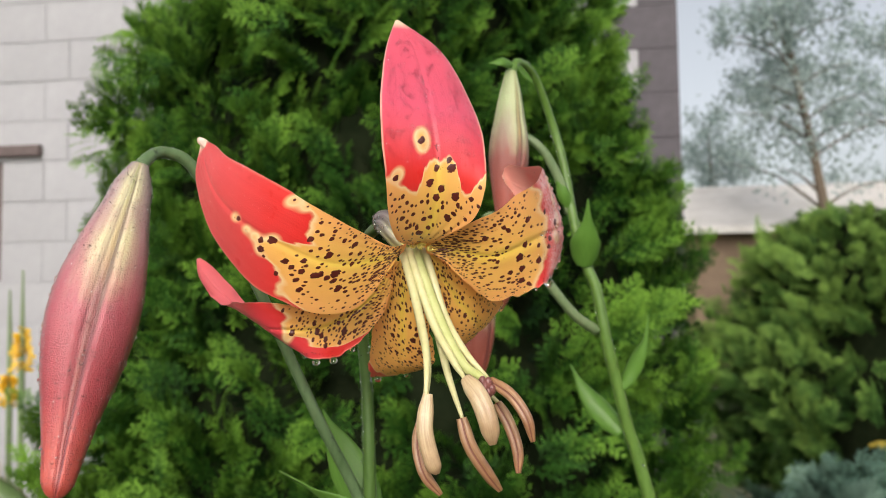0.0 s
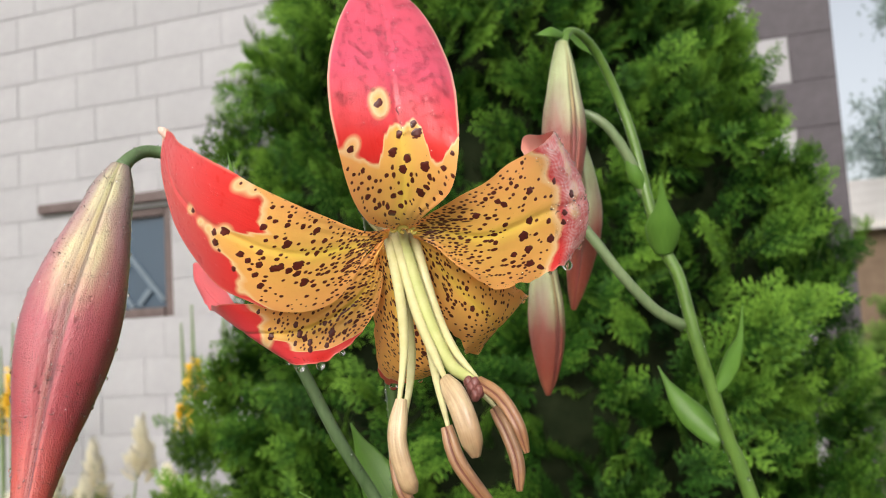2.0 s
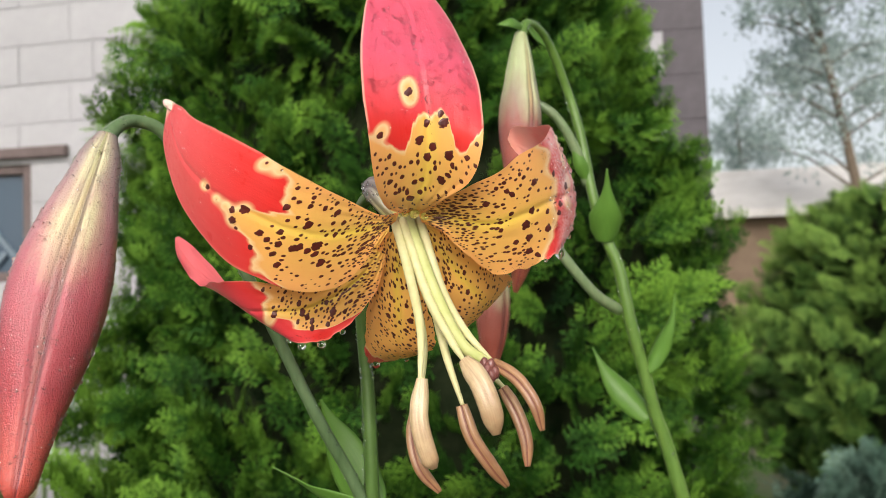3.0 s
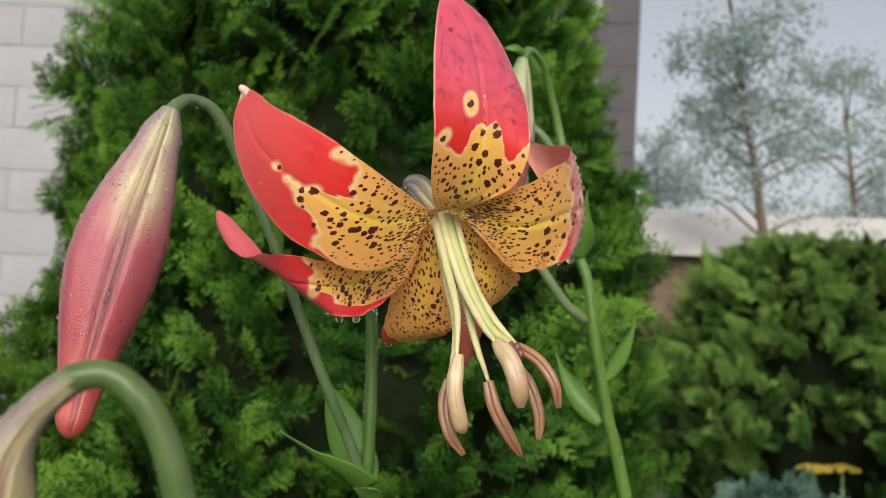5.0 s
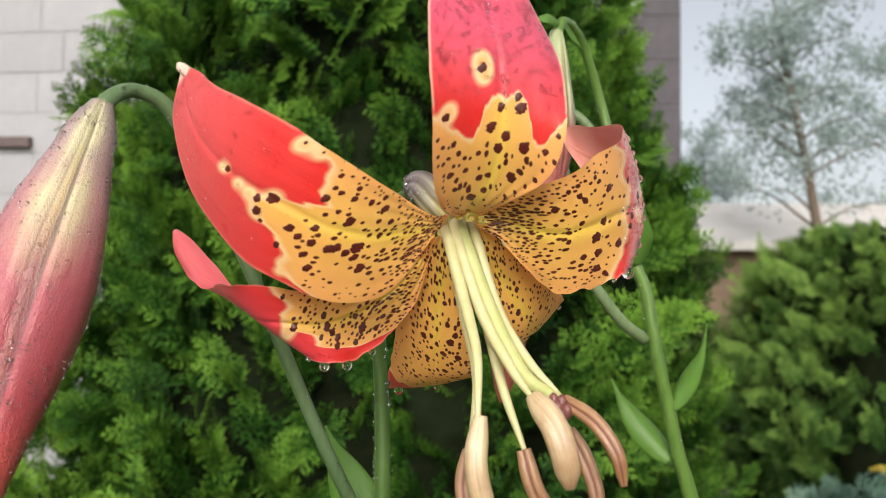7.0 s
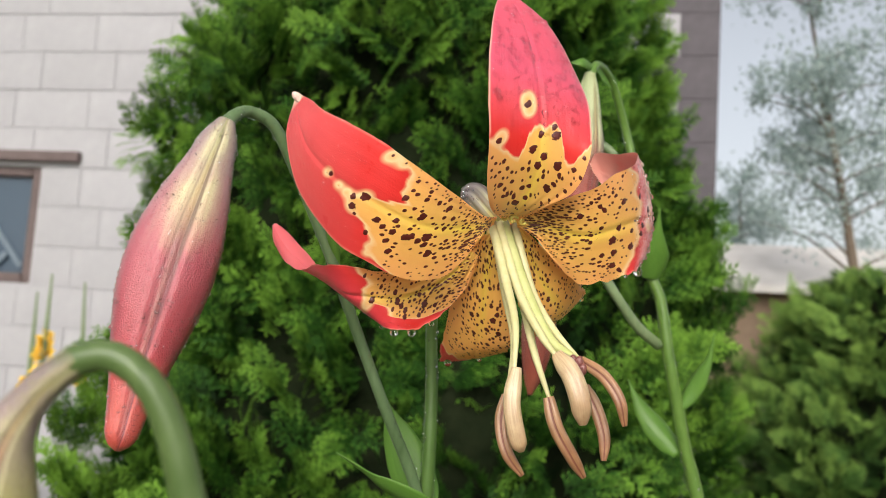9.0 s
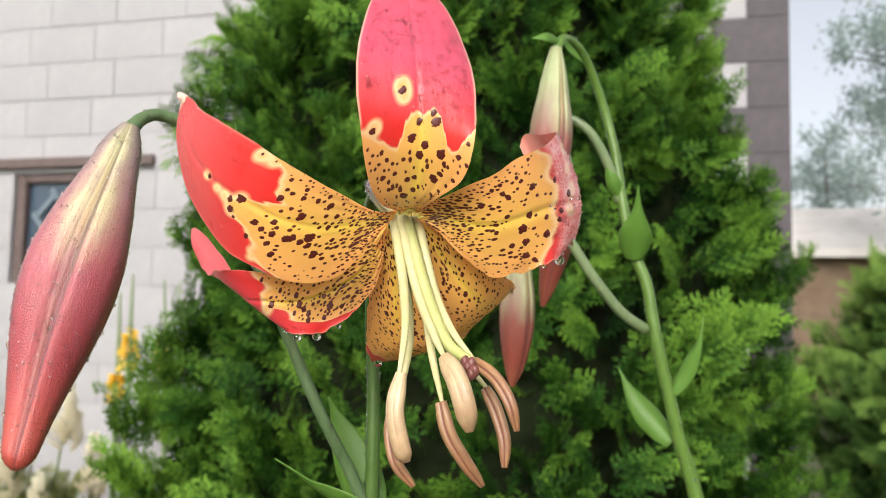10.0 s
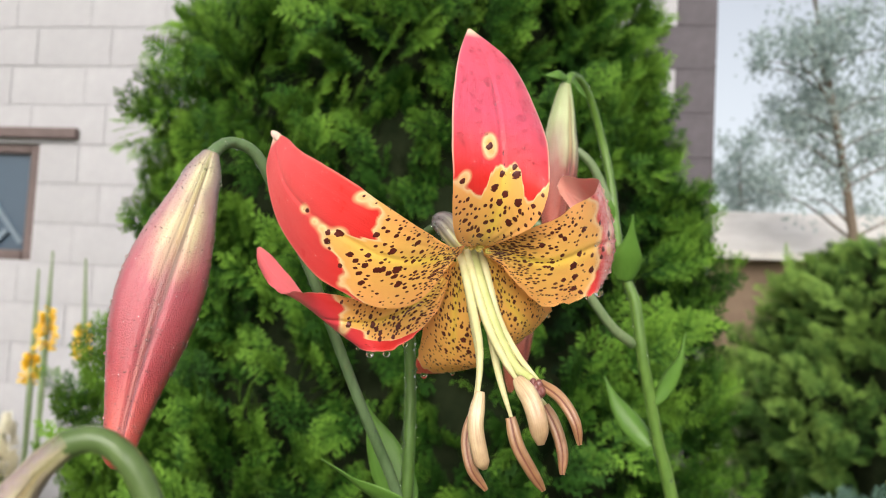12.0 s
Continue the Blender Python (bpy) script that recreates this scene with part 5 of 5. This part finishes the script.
tube("trunk", [(0, 0, 0), (0.03, 0, 0.35), (-0.02, 0.02, 0.8)], [0.05, 0.04, 0.02], BARK, shrub, "", 16, 10)
core((0.84, 2.35, 0.16), 1.02, shrub_outline, 0.66, SHADED_TWIGS, shrub)
# tone rises with height: light from above painted into the bush
conifer((0.84, 2.35, 0.16), 1.02, shrub_outline, 2900, 0.036, SHRUB, shrub, 21, zmin=0.04, sides=8, subs=2, spray_width=0.055, top_light=0.55, fill=2600, clump=0.072, gap=shrub_gap)

low = thing("blue_green_plant", "low blue-green feathery plant at the bed's edge", "plant", at=(0.50, 1.85, 0.0))


def low_outline(h, th):
    return 0.40 * math.sqrt(max(0.0, 1 - h ** 2))


conifer((0.56, 1.85, 0.19), 0.43, low_outline, 90, 0.075, BLUE, low, 33, sides=10, subs=2, spray_width=0.05, fill=160, clump=0.12)
tube("stem", [(0, 0, 0), (0.02, 0, 0.28), (0.03, 0, 0.42)], [0.02, 0.015, 0.01], BARK, low, "", 10, 8)

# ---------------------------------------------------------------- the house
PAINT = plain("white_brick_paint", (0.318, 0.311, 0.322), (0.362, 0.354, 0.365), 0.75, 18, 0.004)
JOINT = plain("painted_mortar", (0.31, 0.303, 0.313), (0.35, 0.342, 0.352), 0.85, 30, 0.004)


def weathered(m, chips):
    """Bricks differ a little from each other, and bear small chips and stains."""
    n, l = m.node_tree.nodes, m.node_tree.links
    b = n["Principled BSDF"]
    old = b.inputs["Base Color"].links[0].from_socket
    info = n.new("ShaderNodeObjectInfo")
    c = mix(n, l, ramp(n, l, info.outputs["Random"], [(0.0, 0.0), (1.0, 0.14)]), old, tuple(x * 0.55 for x in chips))
    spots = noise_tex(n, l, 26, 3, 0.7)
    c = mix(n, l, ramp(n, l, spots, [(0.66, 0.0), (0.74, 0.6)]), c, chips)
    streaks = noise_tex(n, l, 5, 4, 0.6, (1, 1, 0.25))
    c = mix(n, l, ramp(n, l, streaks, [(0.5, 0.0), (0.8, 0.35)]), c, chips)
    l.new(c, b.inputs["Base Color"])


weathered(PAINT, (0.28, 0.27, 0.275))
BROWN = plain("brown_brick", (0.050, 0.042, 0.049), (0.078, 0.066, 0.076), 0.7, 22, 0.004)
WOOD = plain("brown_window_wood", (0.080, 0.054, 0.050), (0.125, 0.088, 0.083), 0.6, 25, 0.002)
WALL_Y, COURSE, LENGTH = 3.5, 0.18, 0.37


def box(name, lo, hi, mat, parent=None, bevel=0.0, label=""):
    bm = bmesh.new()
    bmesh.ops.create_cube(bm, size=1.0)
    size = [b - a for a, b in zip(lo, hi)]
    for w in bm.verts:
        w.co = Vector(((w.co.x + 0.5) * size[0] + lo[0], (w.co.y + 0.5) * size[1] + lo[1], (w.co.z + 0.5) * size[2] + lo[2]))
    if bevel:
        bmesh.ops.bevel(bm, geom=bm.edges[:], offset=bevel, segments=2, affect="EDGES")
    m = bpy.data.meshes.new(name)
    bm.to_mesh(m)
    bm.free()
    m.materials.append(mat)
    return part(name, m, parent, label)


WIN = (-3.06, -2.475, 1.10, 1.65)
QUOIN_X, CORNER_X = 0.315, 0.475
wall = new("wall_north")
tagged(wall, "white-painted brick house wall with a brown brick corner", "wall", "", "structure")
core_boxes = [((-7.0, WALL_Y + 0.005, 0), (WIN[0], WALL_Y + 0.25, 5.0)), ((WIN[1], WALL_Y + 0.005, 0), (CORNER_X - 0.008, WALL_Y + 0.25, 5.0)),
              ((WIN[0], WALL_Y + 0.005, 0), (WIN[1], WALL_Y + 0.25, WIN[2])), ((WIN[0], WALL_Y + 0.005, WIN[3]), (WIN[1], WALL_Y + 0.25, 5.0))]
for lo, hi in core_boxes:
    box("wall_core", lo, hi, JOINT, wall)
box("corner_core", (QUOIN_X + 0.004, WALL_Y + 0.003, 0), (CORNER_X - 0.004, WALL_Y + 0.02, 5.0), BROWN, wall)
box("side_wall", (CORNER_X - 0.25, WALL_Y + 0.25, 0), (CORNER_X - 0.008, WALL_Y + 6.0, 5.0), JOINT, wall)
box("lintel", (-3.24, WALL_Y - 0.035, 1.652), (-2.28, WALL_Y + 0.05, 1.70), WOOD, wall, 0.004, "brown lintel board over the window")

window = new("window_1")
tagged(window, "small brown-framed window with a white grille inside", "window", "", "structure")
box("window_frame", (WIN[0] + 0.002, WALL_Y + 0.02, WIN[2]), (WIN[0] + 0.055, WALL_Y + 0.09, WIN[3]), WOOD, window, 0.005)
box("window_frame", (WIN[1] - 0.055, WALL_Y + 0.02, WIN[2]), (WIN[1] - 0.002, WALL_Y + 0.09, WIN[3]), WOOD, window, 0.005)
box("window_frame", (WIN[0] + 0.055, WALL_Y + 0.02, WIN[3] - 0.06), (WIN[1] - 0.055, WALL_Y + 0.09, WIN[3] - 0.002), WOOD, window, 0.005)
box("window_sill", (WIN[0] + 0.055, WALL_Y + 0.01, WIN[2] + 0.002), (WIN[1] - 0.055, WALL_Y + 0.10, WIN[2] + 0.045), WOOD, window, 0.005)
GLASS, _n, _l, _b = material("window_glass", 0.03, 0.5)
_b.inputs["Base Color"].default_value = (0.042, 0.066, 0.095, 1)
_b.inputs["Metallic"].default_value = 0.0
_b.inputs["Coat Weight"].default_value = 0.15
_b.inputs["Coat Roughness"].default_value = 0.05
box("pane", (WIN[0] + 0.05, WALL_Y + 0.055, WIN[2] + 0.04), (WIN[1] - 0.05, WALL_Y + 0.061, WIN[3] - 0.055), GLASS, window, 0, "dim grey-blue window pane")
GRILLE = plain("pale_grille_paint", (0.105, 0.14, 0.175), (0.135, 0.17, 0.205), 0.5, 30)
for x0, z0, ln, turn in ((-2.72, 1.37, 0.50, -40), (-2.86, 1.30, 0.38, -40), (-2.93, 1.21, 0.15, -40), (-2.79, 1.335, 0.12, 42), (-2.665, 1.20, 0.10, 42), (-2.90, 1.48, 0.13, 42), (-2.90, 1.25, 0.08, 42)):
    ob = box("grille_bar", (-0.014, -0.003, -ln / 2), (0.014, 0.003, ln / 2), GRILLE, window, 0.002)
    ob.location = (x0, WALL_Y + (0.047 if turn < 0 else 0.0395), z0)
    ob.rotation_euler = (0, radians(turn), 0)

# ---------------------------------------------------------------- beyond the garden
SOIL, _n, _l, _b = material("garden_soil", 0.9, 0.3)
_g = noise_tex(_n, _l, 6, 8, 0.65)
_h = noise_tex(_n, _l, 0.35, 4)
_c = mix(_n, _l, ramp(_n, _l, _g, [(0.3, 0.0), (0.7, 1.0)]), (0.08, 0.068, 0.05), (0.15, 0.13, 0.095))
_c = mix(_n, _l, ramp(_n, _l, _h, [(0.42, 0.0), (0.55, 1.0)]), _c, (0.06, 0.10, 0.03))
_l.new(_c, _b.inputs["Base Color"])
bump(_n, _l, _b, _g, 0.8, 0.03)
_q = 90
_x = np.linspace(-1, 1, _q)
_gx, _gy = np.meshgrid(np.sign(_x) * np.abs(_x) ** 3 * 600, np.sign(_x) * np.abs(_x) ** 3 * 600 + 2, indexing="ij")
_gz = -0.03 + 0.02 * np.sin(_gx * 1.7) * np.cos(_gy * 1.3)
ground = part("ground", mesh_of("ground", np.stack((_gx, _gy, _gz), 2).reshape(-1, 3), grid_faces(_q, _q, flip=True), [SOIL]))
tagged(ground, "garden soil with grass reaching far out", "ground", "", "structure")

ROOF = plain("pale_roof_sheet", (0.48, 0.45, 0.42), (0.66, 0.63, 0.60), 0.6, 2.0)
BOARD = plain("weathered_brown_boards", (0.13, 0.085, 0.055), (0.20, 0.14, 0.09), 0.8, 3.0, 0.01)
shed = thing("shed", "long low shed with a pale roof and brown board wall", "shed", at=(6.0, 13.0, 0.0))
box("wall", (-5.4, 0.3, 0), (9.0, 4.0, 2.0), BOARD, shed)
bm = bmesh.new()
for x in (-5.9, 9.3):
    for y, z in ((0.0, 1.98), (0.0, 2.08), (2.2, 2.95), (2.2, 2.85), (4.4, 1.98), (4.4, 2.08)):
        bm.verts.new((x, y, z))
bm.verts.ensure_lookup_table()
w = bm.verts
for ids in ((0, 6, 7, 1), (1, 7, 8, 2), (2, 8, 11, 5), (0, 3, 9, 6), (3, 4, 10, 9), (4, 5, 11, 10), (0, 1, 2, 3), (3, 2, 5, 4), (6, 9, 8, 7), (9, 10, 11, 8)):
    bm.faces.new([w[k] for k in ids])
bmesh.ops.recalc_face_normals(bm, faces=bm.faces[:])
m = bpy.data.meshes.new("roof")
bm.to_mesh(m)
bm.free()
m.materials.append(ROOF)
part("roof", m, shed, "pale sheet roof")

# leaf colours are lifted and greyed to paint in the haze of distance
HAZED_LEAF = foliage("hazed_broad_leaf", (0.30, 0.38, 0.36), (0.40, 0.48, 0.455), (0.50, 0.58, 0.55), 0.55)


def broadleaf(at, height, spread, count, seed, leaf_size=0.11, lean=0.0, limbs=16):
    """A thin tree: tapered trunk, limbs, and loose leaf clumps with gaps."""
    rng = random.Random(seed)
    tr = thing("garden_tree", "slender tree with loose foliage, paled for distance haze", "tree", "far trees", at=at)
    tube("trunk", [(0, 0, 0), (0.06 + lean * 0.42, 0, height * 0.4), (lean, 0.05, height * 0.95)], [0.09, 0.06, 0.015], BARK, tr, "", 20, 8)
    centres = []
    for k in range(limbs):
        h = height * rng.uniform(0.32, 0.98)
        a = rng.uniform(0, 2 * math.pi)
        r = spread * rng.uniform(0.4, 1.0) * (1.1 - h / height * 0.75)
        tip = np.array((lean * h / height + math.cos(a) * r, math.sin(a) * r, h + r * 0.35))
        tube("limb", [(lean * h / height, 0, h), ((tip[0] + lean * h / height) * 0.5, tip[1] * 0.5, h + r * 0.28), tuple(tip)], [0.022, 0.012, 0.004], BARK, tr, "", 8, 6)
        for q in range(5):
            f = rng.uniform(0.35, 1.1)
            centres.append((np.array((lean * h / height + math.cos(a) * r * f, math.sin(a) * r * f, tip[2])) + np.array([rng.gauss(0, 0.16) for _ in range(3)]), rng.uniform(0.16, 0.42)))
    vs, tn = [], []
    for _ in range(count):
        c, r = centres[rng.randrange(len(centres))]
        o = c + np.array([rng.gauss(0, r * 0.42) for _ in range(3)])
        a = unit([rng.gauss(0, 1) for _ in range(3)])
        b = unit(np.cross(a, [rng.gauss(0, 1) for _ in range(3)]))
        s = leaf_size * rng.uniform(0.6, 1.2)
        vs.append(np.array((o, o + a * s * 0.5 + b * s * 0.28, o + a * s, o + a * s * 0.5 - b * s * 0.28)))
        tn += [rng.random()] * 4
    vs = np.vstack(vs)
    part("crown", mesh_of("crown", vs, np.arange(len(vs)).reshape(-1, 4), [HAZED_LEAF], smooth=False, fields={"tone": tn}), tr)
    return tr


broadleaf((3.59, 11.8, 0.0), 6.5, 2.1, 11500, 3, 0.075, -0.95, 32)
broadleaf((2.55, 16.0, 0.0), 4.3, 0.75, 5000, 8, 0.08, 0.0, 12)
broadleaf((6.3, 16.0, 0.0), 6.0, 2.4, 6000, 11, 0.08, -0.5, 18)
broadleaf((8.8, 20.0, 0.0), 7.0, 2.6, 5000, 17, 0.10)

# ---------------------------------------------------------------- flowers by the wall
YELLOW = plain("yellow_floret", (0.78, 0.46, 0.015), (0.86, 0.60, 0.04), 0.6, 60)
YARROW = plain("yarrow_floret", (0.34, 0.25, 0.02), (0.42, 0.33, 0.045), 0.7, 60)
CREAM = foliage("cream_plume", (0.46, 0.39, 0.22), (0.68, 0.63, 0.47), (0.80, 0.78, 0.66), 0.4)
PLUME_LEAF = foliage("plume_leaf", (0.05, 0.06, 0.02), (0.16, 0.18, 0.06), (0.32, 0.33, 0.13), 0.2)


def spike(at, height, bloom_lo, bloom_hi, seed, count=130):
    """A tall flower spike: thin stem, green top, and a belt of small florets."""
    rng = random.Random(seed)
    sp = thing("flower_spike", "tall green spike with a belt of yellow florets", "flower", "yellow spikes", at=at)
    bend = rng.uniform(-0.05, 0.05)
    tube("stem", [(0, 0, 0), (bend * 0.4, 0, height * 0.6), (bend, 0, height)], [0.007, 0.012, 0.004], STEM_PALE, sp, "", 20, 8)
    vs = []
    for _ in range(count):
        z = rng.uniform(bloom_lo, bloom_hi)
        a = rng.uniform(0, 2 * math.pi)
        r = rng.uniform(0.005, 0.028) * (1.15 - 0.5 * (z - bloom_lo) / (bloom_hi - bloom_lo))
        o = np.array((math.cos(a) * r + bend * z / height, math.sin(a) * r, z))
        d = unit((math.cos(a), math.sin(a), rng.uniform(-0.3, 0.6)))
        b = unit(np.cross(d, (0.1, 0.2, 1.0)))
        s = rng.uniform(0.014, 0.024)
        for t in (b, np.cross(d, b)):
            vs.append(np.array((o, o + d * s * 0.6 + t * s * 0.45, o + d * s, o + d * s * 0.6 - t * s * 0.45)))
    vs = np.vstack(vs)
    part("floret_belt", mesh_of("floret_belt", vs, np.arange(len(vs)).reshape(-1, 4), [YELLOW], smooth=False), sp, "yellow florets")


for k, (x, y, hh, lo, hi) in enumerate(((-2.02, 3.0, 1.12, 0.74, 0.90), (-2.10, 3.05, 1.05, 0.60, 0.72), (-2.95, 3.0, 1.1, 0.72, 0.90), (-1.90, 3.1, 1.10, 0.70, 0.84), (-3.1, 3.1, 1.0, 0.6, 0.78))):
    spike((x, y, 0.0), hh, lo, hi, 40 + k)

plumes = thing("plume_bush", "bush of cream feathery flower plumes by the wall", "bush", at=(-2.25, 2.75, 0.0))
_rng = random.Random(77)
_kinds = [spray(90 + k, 10, 2, 0.06) for k in range(4)]
for px, py, top in ((-2.13, 2.80, 0.69), (-2.35, 2.80, 0.60), (-2.53, 2.80, 0.50), (-1.98, 2.76, 0.53), (-2.24, 2.62, 0.50), (-2.68, 2.72, 0.42), (-2.44, 2.60, 0.41), (-2.08, 2.60, 0.40)):
    _pl = []
    for _ in range(70):
        f = _rng.random() ** 0.8
        a, r = _rng.uniform(0, 2 * math.pi), 0.065 * f * _rng.uniform(0.3, 1.0)
        out = np.array((math.cos(a), math.sin(a), 0.0))
        _pl.append((np.array((px, py, top - 0.03 - 0.21 * f)) + out * r, out * (0.3 + 0.5 * f) + np.array((0, 0, 0.8)), out + np.array((0.2, -0.4, 0.2)), _rng.uniform(0.035, 0.065), 0.45 - 0.55 * f + _rng.uniform(-0.1, 0.1)))
    crown("plume", _pl, _kinds, CREAM, plumes)
    tube("stem", [(0, 0, 0), ((px + 2.25) * 0.7, (py - 2.75) * 0.7, top * 0.5), (px + 2.25, py - 2.75, top - 0.05)], [0.006, 0.005, 0.003], STEM_PALE, plumes, "", 10, 6)
_pl = []
for _ in range(360):
    a, r = _rng.uniform(0, 2 * math.pi), math.sqrt(_rng.random())
    o = np.array((-2.3 + 0.55 * r * math.cos(a), 2.75 + 0.25 * r * math.sin(a), 0.06 + 0.30 * (1 - r * r) * _rng.uniform(0.4, 1.1)))
    _pl.append((o, np.array([_rng.gauss(0, 0.5), _rng.gauss(0, 0.5), 0.7]), np.array((_rng.gauss(0, 0.4), -0.6, 0.8)), _rng.uniform(0.07, 0.12), _rng.uniform(-0.1, 0.4)))
crown("foliage", _pl, _kinds, PLUME_LEAF, plumes, "yellow-green cut leaves below the plumes")


def yarrow(at, height, lean, seed):
    """A thin stem that forks under a flat head of many tiny florets."""
    ya = thing("yarrow", "flat yellow flower head on a thin green stem", "flower", "yarrow heads", at=at)
    tube("stem", [(0, 0, 0), (lean * 0.4, 0, height * 0.6), (lean, 0, height)], [0.004, 0.004, 0.003], STEM_B, ya, "", 10, 8)
    bm = bmesh.new()
    rng = random.Random(seed)
    for _ in range(70):
        a, r = rng.uniform(0, 2 * math.pi), 0.034 * math.sqrt(rng.random())
        bmesh.ops.create_icosphere(bm, subdivisions=1, radius=rng.uniform(0.004, 0.007), matrix=Matrix.Translation((lean + math.cos(a) * r, math.sin(a) * r, height + 0.006 + 0.008 * (1 - (r / 0.034) ** 2))))
    me = bpy.data.meshes.new("flower_head")
    bm.to_mesh(me)
    bm.free()
    me.materials.append(YARROW)
    part("flower_head", me, ya, "flat yellow flower head")


yarrow((0.67, 2.0, 0.0), 0.645, 0.03, 5)
yarrow((0.77, 2.0, 0.0), 0.650, -0.01, 6)

# ---------------------------------------------------------------- bricks of the wall
BRICKS = {}


def brick(x0, x1, row, mat, key):
    """One brick in its course; alike ones share a mesh."""
    w = round(x1 - x0 - 0.003, 3)
    if (w, key) not in BRICKS:
        h, d, c = COURSE - 0.003, 0.03, 0.002
        xs, zs = (-w / 2, -w / 2 + c, w / 2 - c, w / 2), (-h / 2, -h / 2 + c, h / 2 - c, h / 2)
        v = [(xs[0], c, zs[0]), (xs[3], c, zs[0]), (xs[3], c, zs[3]), (xs[0], c, zs[3]), (xs[1], 0, zs[1]), (xs[2], 0, zs[1]), (xs[2], 0, zs[2]), (xs[1], 0, zs[2]),
             (xs[0], d, zs[0]), (xs[3], d, zs[0]), (xs[3], d, zs[3]), (xs[0], d, zs[3])]
        f = [(4, 5, 6, 7), (0, 1, 5, 4), (1, 2, 6, 5), (2, 3, 7, 6), (3, 0, 4, 7), (0, 8, 9, 1), (1, 9, 10, 2), (2, 10, 11, 3), (3, 11, 8, 0)]
        BRICKS[w, key] = mesh_of("brick", np.array(v, float), f, [mat], smooth=False)
    ob = part("brick", BRICKS[w, key], wall)
    ob.location = ((x0 + x1) / 2, WALL_Y + _rng.uniform(-0.002, 0.002), ROW0 + (row + 0.5) * COURSE)


ROW0 = 1.81 - 11 * COURSE
_rng = random.Random(9)
for row in range(2, 19):
    wide = row % 2 == 0
    edge = 0.18 if wide else QUOIN_X
    brick(edge, CORNER_X, row, BROWN, "brown")
    x = edge - (0 if row % 2 else 0.12)
    if x < edge - 0.01:
        brick(x, edge, row, PAINT, "white")
    z0, z1 = ROW0 + row * COURSE, ROW0 + (row + 1) * COURSE
    while x > -4.6:
        a, b = x - LENGTH, x
        if z1 > WIN[2] + 0.02 and z0 < WIN[3] - 0.02 and b > WIN[0] and a < WIN[1]:
            if b > WIN[1] + 0.03:
                brick(WIN[1], b, row, PAINT, "white")
            if a < WIN[0] - 0.03:
                brick(a, WIN[0], row, PAINT, "white")
        else:
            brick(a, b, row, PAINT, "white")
        x = a
